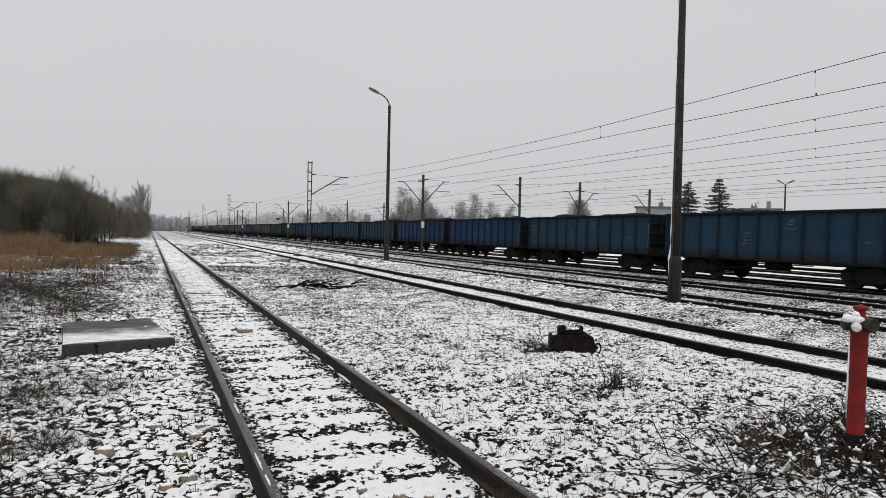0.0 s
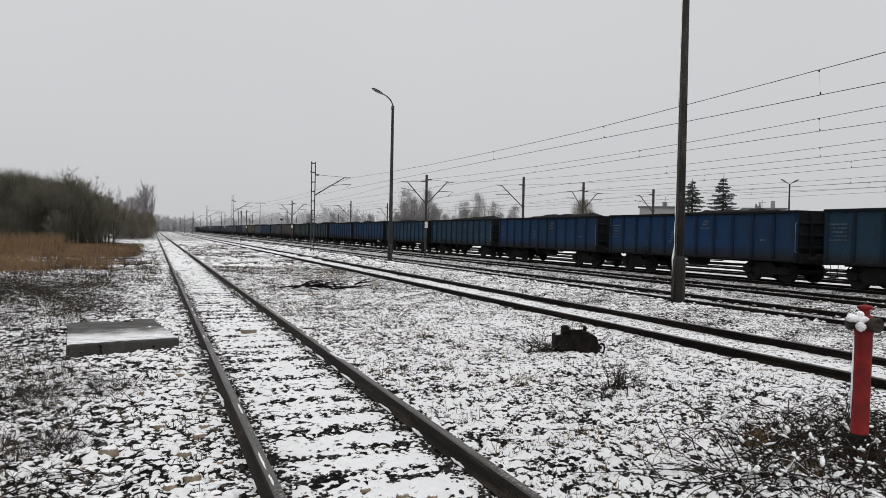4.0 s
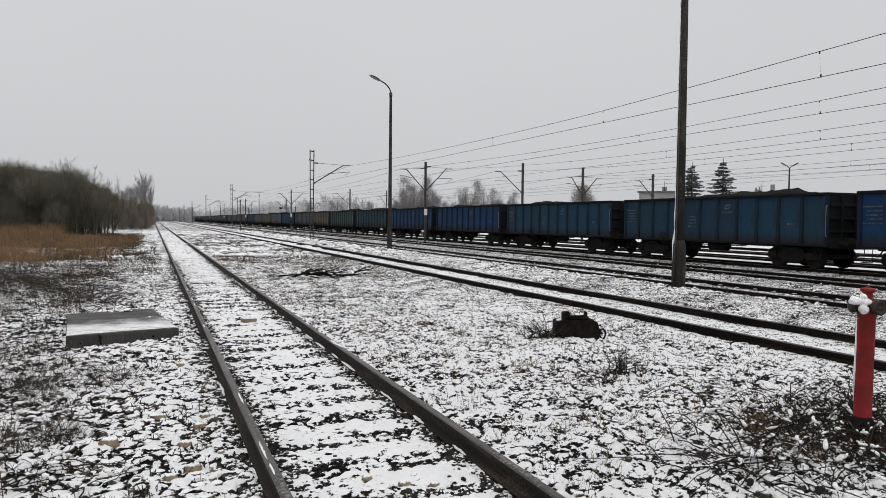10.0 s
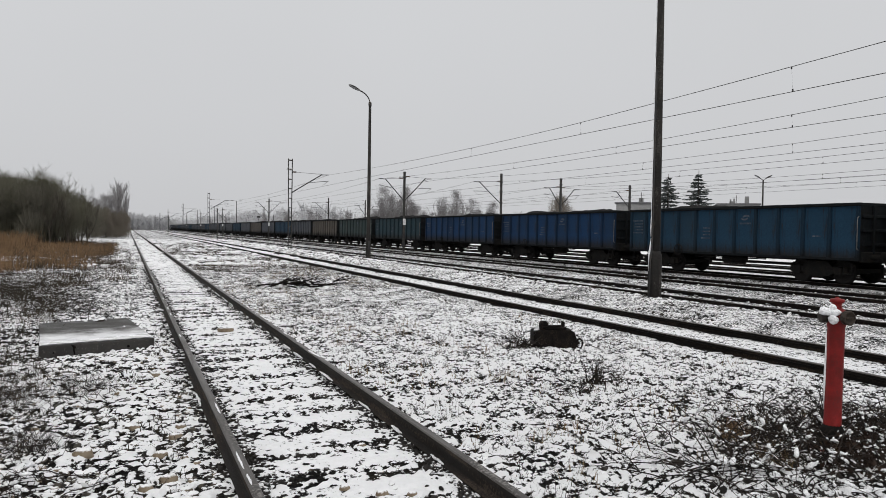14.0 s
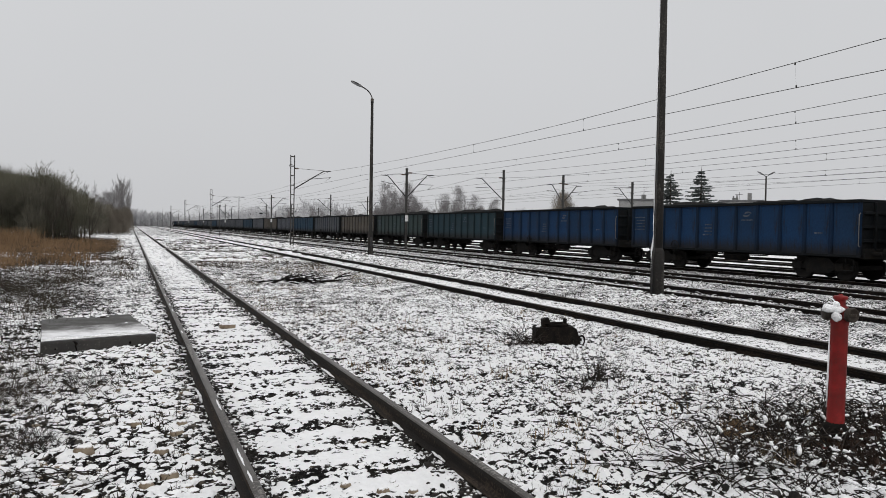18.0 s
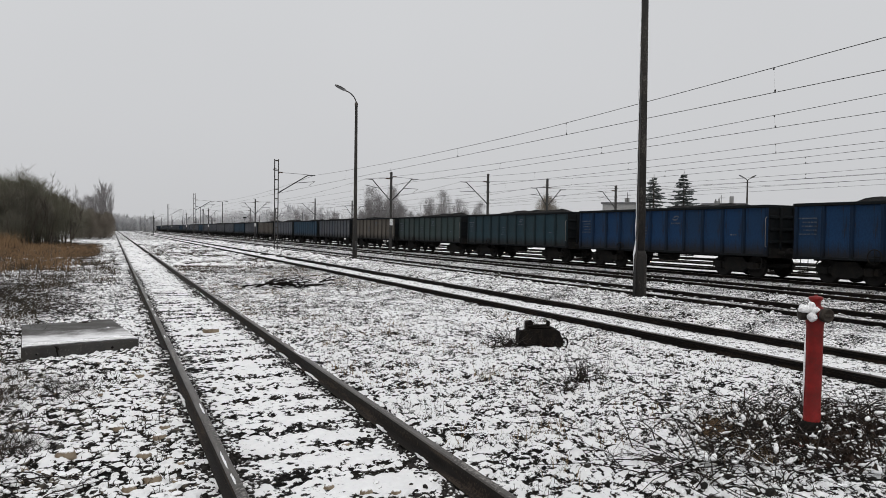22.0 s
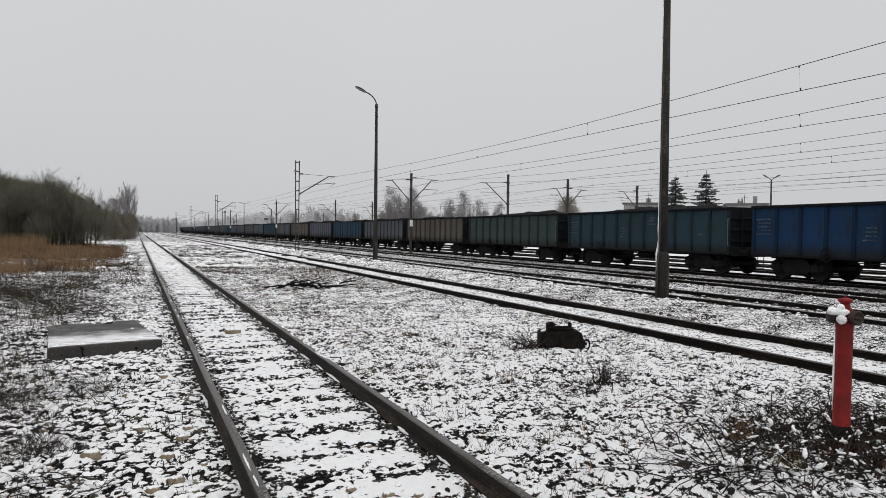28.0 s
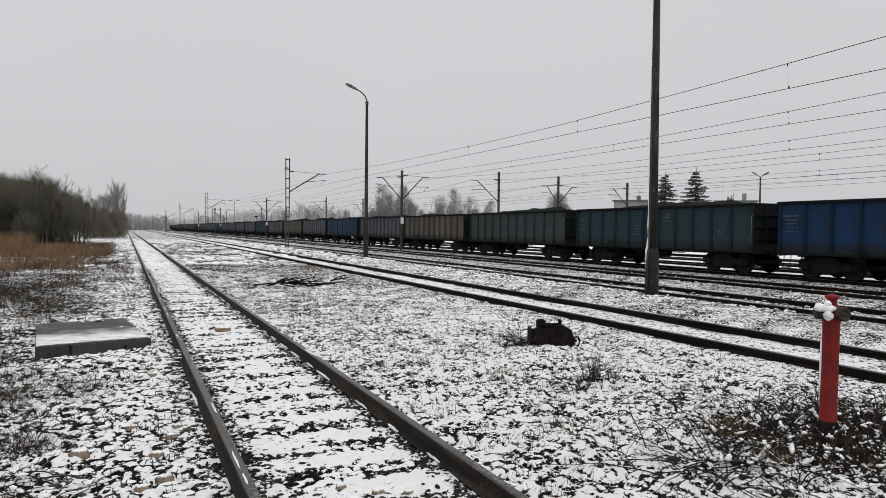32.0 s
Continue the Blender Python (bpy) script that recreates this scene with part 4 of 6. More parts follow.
brush_pile(5.2, 22.2, 67)
thicket("dry_shrub", -2.9, 9.0, 0.8, 1.6, 260, 0.75, 0.9, 68, "leafless dark shrub in snow by the slab", 0.004)
thicket("dry_shrub", -1.75, 6.6, 0.5, 1.0, 170, 0.5, 1.1, 74, "leafless low weeds in snow", 0.004)
thicket("dry_shrub", -0.72, 6.5, 0.25, 0.5, 110, 0.32, 1.5, 99, "upright dry weeds in snow near the siding", 0.0032)
thicket("dry_shrub", -0.45, 8.5, 0.35, 0.6, 110, 0.30, 1.3, 51, "leafless low weeds in snow", 0.0034)
thicket("dry_shrub", -0.9, 16.8, 0.8, 1.8, 105, 0.5, 0.9, 50, "leafless dark scrub behind the slab", 0.006)
thicket("dry_shrub", -1.1, 8.0, 0.4, 0.7, 140, 0.36, 1.2, 59, "leafless low weeds in snow", 0.0032)
thicket("dry_shrub", -2.1, 7.4, 0.6, 1.0, 180, 0.55, 1.0, 69, "leafless low shrub in snow", 0.0035)
thicket("dry_shrub", -4.2, 15.0, 1.4, 2.5, 110, 0.9, 0.8, 70, "leafless scrub in thin snow", 0.006)
thicket("dry_shrub", -3.6, 22.0, 1.6, 3.0, 170, 0.9, 0.8, 71, "leafless scrub before the reeds", 0.007)


def grow(trunk, crown, p, d, length, radius, depth, r, spread_=0.6, up=0.12, twig=0.012):
    """A limb that forks; thick limbs go into the trunk, thin ones into the crown."""
    pts, rad = [p.copy()], [radius]
    for k in range(3):
        d = (d + Vector((r.normal(0, 0.11), r.normal(0, 0.11), r.normal(up, 0.07)))).normalized()
        p = p + d * length / 3
        pts.append(p.copy())
        rad.append(max(radius * (1 - 0.18 * (k + 1)), twig * 0.5))
    (trunk if radius > 0.045 else crown).tube(pts, rad, 6 if radius > 0.045 else 3, radius > 0.045, False)
    if depth == 0:
        for q in (pts[1], pts[2], pts[3]):
            tip = q + (d + Vector((r.normal(0, 0.5), r.normal(0, 0.5), r.uniform(0, 0.5)))).normalized() * length * r.uniform(0.4, 0.8)
            crown.tube([q, tip], [twig * 0.5, twig * 0.15], 3, False, False)
        return
    for k in range(3 if depth > 1 else 4):
        q = pts[1 + (k % 3)]
        a = r.uniform(0, 6.28)
        out = (d + spread_ * r.uniform(0.6, 1.4) * (Vector((math.cos(a), math.sin(a), 0)) + Vector((0, 0, 0.25)))).normalized()
        grow(trunk, crown, q, out, length * r.uniform(0.55, 0.8), max(radius * 0.55, twig), depth - 1, r, spread_, up, twig)


def bare_tree(name, label, height, seed, bark, twig_material, stems=1, spread_=0.6, depth=4, group="", twig=0.012, category="tree", splay=0.5):
    r = np.random.default_rng(seed)
    tree = thing(name, label, category, group)
    trunk, crown = Build(), Build()
    for s in range(stems):
        a = r.uniform(0, 6.28)
        lean = 0.0 if stems == 1 else r.uniform(0.3 * splay, splay)
        d = Vector((lean * math.cos(a), lean * math.sin(a), 1)).normalized()
        grow(trunk, crown, Vector((0.25 * lean * math.cos(a), 0.25 * lean * math.sin(a), -0.1)), d, height * 0.42, 0.011 * height + 0.03, depth, r, spread_, 0.12, twig)
    part("trunk", trunk, bark, tree)
    part("crown", crown, twig_material, tree)
    return tree


def stand(protos, spots, seed):
    """Copies of the trees, turned about, at the spots (x, y, size)."""
    r = random.Random(seed)
    used = set()
    for i, (x, y, size) in enumerate(spots):
        proto = protos[i % len(protos)]
        m = pose(x, y, float(lie(x, y)), 0, 0, r.uniform(0, 360))
        tree = proto if proto.name not in used else copy_thing(proto, m)
        used.add(proto.name)
        tree.matrix_basis = m @ Matrix.Diagonal((size, size, size, 1))


def twig_cloud(b, lobes, count, length, thick, seed, rise=0.8):
    """Fine twigs that fill rounded lobes (x, y, z, radius, half height), thinner towards the edge."""
    r = np.random.default_rng(seed)
    lob = np.array(lobes)[r.integers(0, len(lobes), count)]
    off = r.normal(0, 1, (count, 3))
    off /= np.linalg.norm(off, axis=1)[:, None]
    p = lob[:, :3] + off * (r.random(count) ** 0.45)[:, None] * lob[:, [3, 3, 4]]
    d = off * 0.7 + np.array([0, 0, rise]) + r.normal(0, 0.35, (count, 3))
    d /= np.linalg.norm(d, axis=1)[:, None]
    tip = p + d * r.uniform(length[0], length[1], count)[:, None]
    side = np.cross(d, [0.31, 0.93, 0.2])
    side /= np.linalg.norm(side, axis=1)[:, None]
    other = np.cross(d, side)
    rad = thick * r.uniform(0.6, 1.3, count)[:, None]
    co = np.stack([p + rad * side, p - rad * (0.5 * side - 0.866 * other), p - rad * (0.5 * side + 0.866 * other), tip], 1).reshape(-1, 3)
    base = (np.arange(count) * 4)[:, None]
    faces = np.concatenate([base + np.array([[0, 1, 3]]), base + np.array([[1, 2, 3]]), base + np.array([[2, 0, 3]])])
    return b.add(co.tolist(), faces.tolist())


def clouded_tree(name, label, height, seed, twig_material, shape, count, length, thick, group="", category="tree", stems=3, bark=None, puff=1.0, rise=0.8):
    """Bare stems under a soft crown of fine twigs; shape: crown's foot, half width, number of lobes."""
    r = np.random.default_rng(seed)
    foot, wide, lobes_ = shape
    tree = thing(name, label, category, group)
    trunk, crown = Build(), Build()
    lobes = []
    for k in range(lobes_):
        u = (k + 0.5) / lobes_
        z = height * (foot + (0.98 - foot) * u)
        out = wide * height * (1 - 0.75 * u ** 2) * r.uniform(0.2, 1.0)
        a = r.uniform(0, 6.28)
        rad = wide * height * r.uniform(0.42, 0.70) * (1 - 0.45 * u) * puff
        lobes.append((out * math.cos(a), out * math.sin(a), z, rad, rad * r.uniform(0.9, 1.5)))
    for s_ in range(stems):
        a, lean = r.uniform(0, 6.28), (0 if stems == 1 else r.uniform(0.05, 0.25))
        d = Vector((lean * math.cos(a), lean * math.sin(a), 1)).normalized()
        grow(trunk, crown, Vector((0.5 * lean * math.cos(a), 0.5 * lean * math.sin(a), -0.1)), d, height * 0.37, 0.009 * height + 0.03, 4, r, 0.45, 0.12, thick)
    twig_cloud(crown, lobes, count, length, thick, seed + 500, rise)
    part("trunk", trunk, bark or BARK, tree)
    part("crown", crown, twig_material, tree)
    return tree


def willow(name, label, height, seed, twig_material, stems, core, group):
    """A clump of upright stems that fork into feathery brooms above a dense core of fine twigs."""
    r = np.random.default_rng(seed)
    bush = thing(name, label, "bush", group)
    trunk, crown = Build(), Build()
    for k in range(stems):
        a, lean, tall = r.uniform(0, 6.28), r.uniform(0.02, 0.30), height * r.uniform(0.72, 1.0)
        p = Vector((0.9 * r.normal(), 0.9 * r.normal(), -0.1))
        d = Vector((lean * math.cos(a), lean * math.sin(a), 1)).normalized()
        pts = [p.copy()]
        for i in range(6):
            d = (d + Vector((r.normal(0, 0.07), r.normal(0, 0.07), 0.05))).normalized()
            p = p + d * tall / 6
            pts.append(p.copy())
        trunk.tube(pts, [0.055, 0.046, 0.036, 0.025, 0.015, 0.008, 0.003], 5, True, False)
        for i in range(16):
            u = 1.6 + 4.3 * (i + r.random()) / 16
            q = pts[int(u)].lerp(pts[min(int(u) + 1, 6)], u % 1)
            a, ln = r.uniform(0, 6.28), r.uniform(0.5, 1.25) * (1.15 - 0.12 * u)
            out = (Vector((math.cos(a), math.sin(a), r.uniform(0.9, 1.8)))).normalized()
            tip = q + out * ln
            crown.tube([q, q.lerp(tip, 0.5) + Vector((0, 0, 0.05)), tip], [0.010, 0.007, 0.002], 3, False, False)
            for _ in range(6):
                c = q.lerp(tip, r.uniform(0.25, 0.95))
                e = c + (out + Vector((r.normal(0, 0.5), r.normal(0, 0.5), r.uniform(0.2, 0.9)))).normalized() * r.uniform(0.2, 0.55)
                crown.tube([c, e], [0.007, 0.002], 3, False, False)
    lobes = [(r.normal(0, 0.16) * height, r.normal(0, 0.16) * height, height * r.uniform(0.22, 0.76), height * r.uniform(0.16, 0.24), height * r.uniform(0.14, 0.24)) for _ in range(12)]
    twig_cloud(crown, lobes, core, (0.3, 0.8), 0.010, seed + 500)
    part("trunk", trunk, BARK, bush)
    part("crown", crown, twig_material, bush)
    return bush


bushes = [willow("willow_bush", "dense leafless willow bush at the edge of the reeds", 6.6, 80 + k, TWIG_OLIVE, 12, 10500, "bushes along the siding") for k in range(3)]
# farther off than the willows, so paler twigs carry the haze in their colour
low_bushes = [clouded_tree("low_bush", "low dense leafless bush beside the siding", 4.0, 84 + k, TWIG_GOLD, (0.12, 0.45, 10), 4200, (0.3, 0.7), 0.011, "bushes along the siding", "bush", 4) for k in range(2)]
slim_trees = [bare_tree("bare_tree", "slender pale leafless tree farther along the siding", 7.0, 93 + k, TWIG_GREY, TWIG_GREY, 1, 0.30, 5, "bare trees along the siding", 0.012) for k in range(2)]
saplings = [bare_tree("bare_tree", "slender leafless tree beside the siding", 7.0, 90 + k, BARK, BARK, 1, 0.42, 5, "bare trees along the siding", 0.010) for k in range(3)]
r_ = random.Random(5)
bush_spots = []
for row in range(3):
    for k in range(11):
        y = 70 + 4.0 * row + r_.uniform(-1.5, 1.5) + k * 0.5
        x = -4.3 - 1.25 * k - r_.uniform(0, 0.8) - row * 0.3
        bush_spots.append((x, y, r_.uniform(0.86, 1.04) * (0.80, 0.90)[k] if k < 2 else r_.uniform(0.88, 1.06) * (1.06 if k > 5 else 1.0)))
stand(bushes, bush_spots, 1)
stand(low_bushes, [(-4.9 + r_.uniform(-0.6, 4.0), 118 + 2.6 * k, r_.uniform(0.75, 1.1)) for k in range(24)], 4)
stand(saplings, [(-3.2, 69.5, 0.66), (-3.75, 71.0, 0.60), (-4.6, 68.5, 0.62), (-5.9, 68, 0.55)], 2)
stand(slim_trees, [(-2.5, 148, 1.25), (-1.2, 152, 1.45), (-0.4, 158, 1.35), (-3.4, 150, 1.2), (-1.8, 165, 1.4), (-0.7, 146, 1.15)], 6)

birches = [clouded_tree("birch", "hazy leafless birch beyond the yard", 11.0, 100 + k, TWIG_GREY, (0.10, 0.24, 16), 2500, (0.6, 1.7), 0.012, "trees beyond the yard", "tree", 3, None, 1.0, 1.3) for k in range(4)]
golden = clouded_tree("round_tree", "rounded tree with withered brown crown", 6.5, 110, TWIG_GOLD, (0.28, 0.42, 12), 6500, (0.3, 0.8), 0.015, "", "tree", 5)
golden.matrix_basis = pose(62.5, 98, -0.1) @ Matrix.Diagonal((0.90, 0.90, 1.10, 1))
r_ = random.Random(6)
near_birches = [(39.0, 119, 0.45), (40.0, 117, 0.60), (41.3, 120, 0.78), (42.2, 124, 0.50), (43.2, 118, 0.60), (44.8, 120, 0.80), (45.6, 116, 0.50), (46.4, 121, 0.62), (47.7, 118, 0.45), (50.7, 118, 0.42), (52.5, 121, 0.66), (53.2, 117, 0.45), (54.0, 118, 0.55), (55.2, 120, 0.78), (56.9, 118, 0.64), (58.3, 121, 0.48), (60.3, 118, 0.48), (62.0, 120, 0.62), (63.3, 118, 0.44), (68, 119, 0.40), (73, 119, 0.44), (78, 120, 0.40), (39.6, 123, 0.40), (41.0, 115, 0.42), (43.8, 124, 0.70), (44.3, 114, 0.40), (46.9, 125, 0.48), (51.6, 124, 0.44), (54.6, 125, 0.58), (57.6, 124, 0.46), (61.2, 124, 0.50)]
belt = [(30 + k * 2.9 + r_.uniform(-1, 1), 170 + r_.uniform(-8, 14), r_.uniform(0.36, 0.56)) for k in range(34)]
verge_trees = [(-4.5 - k * 1.2, 172 + 9 * k + r_.uniform(-6, 6), r_.uniform(0.55, 0.85)) for k in range(14)]
stand(birches, [(x, y, 1.06 * size) for x, y, size in near_birches + belt + verge_trees], 3)


def far_wood(name, x0, y0, x1, y1, height, seed, label, every=0.8, twig_material=None):
    """A far belt of leafless wood: uneven upright clumps of thin twigs."""
    r = np.random.default_rng(seed)
    b = Build()
    n = int(math.hypot(x1 - x0, y1 - y0) / every)
    for k in range(n):
        u = (k + r.uniform(0, 1)) / n
        x, y = x0 + (x1 - x0) * u + r.normal(0, 5), y0 + (y1 - y0) * u + r.normal(0, 5)
        top = height * (0.62 + 0.25 * float(waves(k, 0.5, 9, seed)) + r.uniform(-0.12, 0.25))
        b.tube([(x, y, -0.3), (x + r.normal(0, 0.3), y, top * 0.6), (x + r.normal(0, 0.5), y, top)], [0.22, 0.14, 0.03], 4, False, False)
        for _ in range(26):
            z = top * r.uniform(0.0, 0.85)
            a, ln = r.uniform(0, 6.28), top * r.uniform(0.15, 0.3)
            q = Vector((x, y, z))
            m = q + Vector((math.cos(a), math.sin(a), 0.7)) * ln * 0.6
            b.tube([q, m, m + Vector((math.cos(a) * 0.4, math.sin(a) * 0.4, 1)) * ln * 0.5], [0.22, 0.17, 0.08], 3, False, False)
    return tagged(part(name, b, twig_material or MIST_TWIG), label, "woodland", kind="stuff")


# these belts look misty only through the pale colour of their twigs
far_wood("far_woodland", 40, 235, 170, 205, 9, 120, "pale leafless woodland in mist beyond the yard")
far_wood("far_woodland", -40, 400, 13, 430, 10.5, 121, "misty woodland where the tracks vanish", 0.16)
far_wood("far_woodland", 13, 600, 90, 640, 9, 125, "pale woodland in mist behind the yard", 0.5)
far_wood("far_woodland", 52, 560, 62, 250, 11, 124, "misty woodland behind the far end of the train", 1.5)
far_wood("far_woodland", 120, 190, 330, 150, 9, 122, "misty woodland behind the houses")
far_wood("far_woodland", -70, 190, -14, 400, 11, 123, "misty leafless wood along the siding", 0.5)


def spruce(height, seed):
    r = np.random.default_rng(seed)
    tree = thing("spruce", "dark spruce with drooping tiers and a pointed top", "tree", "spruces beyond the yard")
    part("trunk", Build().tube([(0, 0, -0.2), (0, 0, height * 0.6), (0, 0, height)], [0.2, 0.1, 0.02], 7), BARK, tree)
    b = Build()
    tiers = 19
    for k in range(tiers):
        z = height * (0.05 + 0.93 * k / tiers)
        reach = (height - z) * 0.36 + 0.12
        for s in range(9):
            a = 6.28 * s / 9 + r.uniform(-0.35, 0.35) + k
            ln = reach * r.uniform(0.5, 1.2)
            d = Vector((math.cos(a), math.sin(a), 0))
            side = Vector((-math.sin(a), math.cos(a), 0))
            z0 = z + r.uniform(-0.18, 0.18)
            steps = 3 + int(ln * 3.2)
            for q in range(steps):
                u = (q + 0.7) / steps * ln
                p = d * u + Vector((0, 0, z0 - 0.22 * u + 0.16 * u * u / max(ln, 0.3)))
                for sgn in (-1, 1):
                    size = 0.16 + 0.22 * (1 - u / ln) * min(1.0, ln)
                    tip = p + (side * sgn * r.uniform(0.5, 1.0) + d * r.uniform(0.4, 1.0) + Vector((0, 0, r.uniform(-0.9, -0.1)))) * size
                    b.add([p - d * 0.10 + Vector((0, 0, 0.03)), p + d * 0.10, tip + d * 0.05, tip - d * 0.09 + Vector((0, 0, -0.05))], [(0, 1, 2, 3)])
            b.tube([Vector((0, 0, z0)), d * ln * 0.6 + Vector((0, 0, z0 - 0.10 * ln)), d * ln * 1.06 + Vector((0, 0, z0 - 0.04 * ln))], [0.035, 0.03, 0.006], 3, False, False)
    part("needles", b, NEEDLES, tree)
    return tree


spruce(10.6, 130).matrix_basis = pose(80, 86, -0.1) @ Matrix.Diagonal((1.42, 1.42, 1.12, 1))
spruce(9.9, 131).matrix_basis = pose(75, 87, -0.1) @ Matrix.Diagonal((1.42, 1.42, 1.12, 1))


# ---- lamp posts ----
def lamp_head(b_shell, b_glass, p, d):
    """A long street-lamp head at p that points along d."""
    side = Vector((-d.y, d.x, 0)).normalized()
    up = d.cross(side) * -1
    rows = [(0.0, 0.05, 0.05), (0.11, 0.10, 0.08), (0.36, 0.14, 0.10), (0.62, 0.12, 0.08), (0.73, 0.05, 0.04)]
    for b, lo, hi in ((b_shell, -0.15, 1.0), (b_glass, -0.75, -0.16)):
        pts, n = [], 10
        for u, w_, h_ in rows:
            for k in range(n):
                a = math.pi * k / (n - 1)
                s = math.sin(a)
                z = (lo + (hi - lo) * s) * h_ if b is b_shell else (hi - (hi - lo) * s) * h_
                pts.append(p + d * u + side * (math.cos(a) * w_) + Vector((0, 0, 1)) * z)
        faces = [(i * n + k, i * n + (k + 1) % n, (i + 1) * n + (k + 1) % n, (i + 1) * n + k) for i in range(4) for k in range(n)]
        b.add(pts, faces + [tuple(range(n)), tuple(range(4 * n, 5 * n))], True)


lamp = thing("street_lamp", "tall dark concrete lamp post with a curved arm and single head", "lamp post", "lamp posts of the yard", at=pose(12.75, 40.1, 0.10))
part("pole", Build().tube([(0, 0, -0.3), (0, 0, 1.4), (0, 0, 1.45), (0, 0, 9.0)], [0.15, 0.145, 0.115, 0.075], 10), DARK_CONCRETE, lamp)
arm_pts = [(0, 0, 8.9)] + [(-0.98 * (1 - math.cos(t)), -0.22 * (1 - math.cos(t)), 8.95 + 0.72 * math.sin(t)) for t in np.linspace(0.2, 1.25, 7)]
arm = part("arm", Build().tube(arm_pts, 0.036, 8), MAST_STEEL, lamp)
shell, glass = Build(), Build()
lamp_head(shell, glass, Vector(arm_pts[-1]), Vector((-0.90, -0.2, 0.30)).normalized())
head = part("lamp_head", shell, MAST_STEEL, lamp)
part("cover", glass, LAMP_GLASS, head)
part("collar", Build().lathe([(0.07, 8.80), (0.095, 8.82), (0.095, 9.02), (0.06, 9.05)], 10), MAST_STEEL, lamp)
part("door", Build().box(-0.06, 0.06, -0.165, -0.14, 0.55, 1.05, 0.008), MAST_STEEL, lamp, "small steel hatch")

post = thing("concrete_pole", "tall dark tapering concrete pole with snow on one side", "pole", "lamp posts of the yard", at=pose(12.79, 15.29, 0.10))
part("pole", Build().tube([(0, 0, 1.0), (0.0, 0, 4.0), (0, 0, 10.2)], [0.125, 0.112, 0.075], 12), DARK_CONCRETE, post)
part("base", Build().tube([(0, 0, -0.3), (0, 0, 1.12), (0, 0, 1.24)], [0.185, 0.175, 0.13], 10), DARK_CONCRETE, post, "thicker concrete foot of the pole")
part("conduit", Build().tube([(-0.21, -0.05, 0.0), (-0.20, -0.05, 0.95), (-0.15, -0.04, 1.25), (-0.13, -0.035, 1.6), (-0.10, -0.03, 6.0)], [0.02, 0.02, 0.022, 0.018, 0.016], 7), MAST_STEEL, post, "thin cable pipe up the pole's side")
b = Build()
b.tube([(-0.15, 0.06, 0.1), (-0.15, 0.06, 0.9), (-0.145, 0.06, 1.18), (-0.120, 0.05, 1.36), (-0.100, 0.05, 1.6)], [0.010, 0.014, 0.034, 0.028, 0.010], 7)
r_ = random.Random(9)
z_ = 1.6
while z_ < 9.6:
    ln = r_.uniform(0.25, 0.9)
    rad = 0.125 - 0.05 * (z_ - 1.0) / 9.2
    b.tube([(-rad * 0.82, rad * 0.50, z_), (-rad * 0.85, rad * 0.50, z_ + ln * 0.5), (-rad * 0.82, rad * 0.50, z_ + ln)], [0.014, r_.uniform(0.020, 0.034), 0.014], 6)
    z_ += ln * r_.uniform(0.8, 1.0)
tagged(part("stuck_snow", b, LOOSE_SNOW, post, "strip of wind-blown snow"), kind="stuff")

# lamps beyond the coal train
def twin_lamp(x, y, top, flat):
    p = thing("twin_lamp", "twin-headed lamp post beyond the coal train", "lamp post", "twin lamps beyond the train", at=pose(x, y, -0.12))
    part("pole", Build().tube([(0, 0, -0.3), (0, 0, top)], [0.12, 0.07], 8), DARK_CONCRETE, p)
    for s in (-1, 1):
        tip = Vector((s * (0.75 if flat else 0.22), -0.3 * s * (1 if flat else 0.4), top + (0.05 if flat else 0.14)))
        arm = part("arm", Build().tube([(0, 0, top - 0.05), (tip.x * 0.55, tip.y * 0.55, tip.z - 0.08), tip], 0.035, 6), MAST_STEEL, p)
        sh, gl = Build(), Build()
        lamp_head(sh, gl, tip, Vector((s, -0.4 * s, 0.05 if flat else 0.55)).normalized())
        hd = part("lamp_head", sh, MAST_STEEL, p)
        part("cover", gl, LAMP_GLASS, hd)
    return p


twin_lamp(60, 55.3, 7.7, False)
for y in (207, 262, 330):
    twin_lamp(27.6, y, 9.4, True)


# ---- overhead line ----
SPAN, FIRST = 65.0, 59.6


def bracket(mast, reach, s, foot, MESSENGER, CONTACT):
    """A hinged bracket that carries the wires at reach metres to the side s."""
    tip = s * reach
    br = part("bracket", Build().tube([(s * 0.12, 0, foot), (s * (reach - 0.55), 0, MESSENGER - 0.02), (tip + s * 0.05, 0, MESSENGER)], [0.045, 0.042, 0.036], 7), MAST_STEEL, mast)
    part("tie_rod", Build().tube([(s * 0.12, 0, MESSENGER + 0.12), (s * (reach - 0.5), 0, MESSENGER + 0.03)], 0.014, 5), MAST_STEEL, br)
    part("insulator", Build().lathe([(0.03, 0), (0.07, 0.04), (0.04, 0.08), (0.075, 0.13), (0.04, 0.17), (0.075, 0.22), (0.04, 0.26), (0.07, 0.31), (0.03, 0.36)], 8, pose(s * 0.14, 0, MESSENGER + 0.12, 0, 90 * s, 0)), PORCELAIN, br)
    mid_x = s * (0.12 + (reach - 0.67) * 0.55)
    mid_z = foot + (MESSENGER - foot) * 0.55
    part("steady_arm", Build().tube([(mid_x, 0, mid_z), (s * (reach + 0.05), 0, CONTACT + 0.38), (s * (reach - 0.45), 0, CONTACT + 0.02)], [0.024, 0.022, 0.012], 6), MAST_STEEL, br)


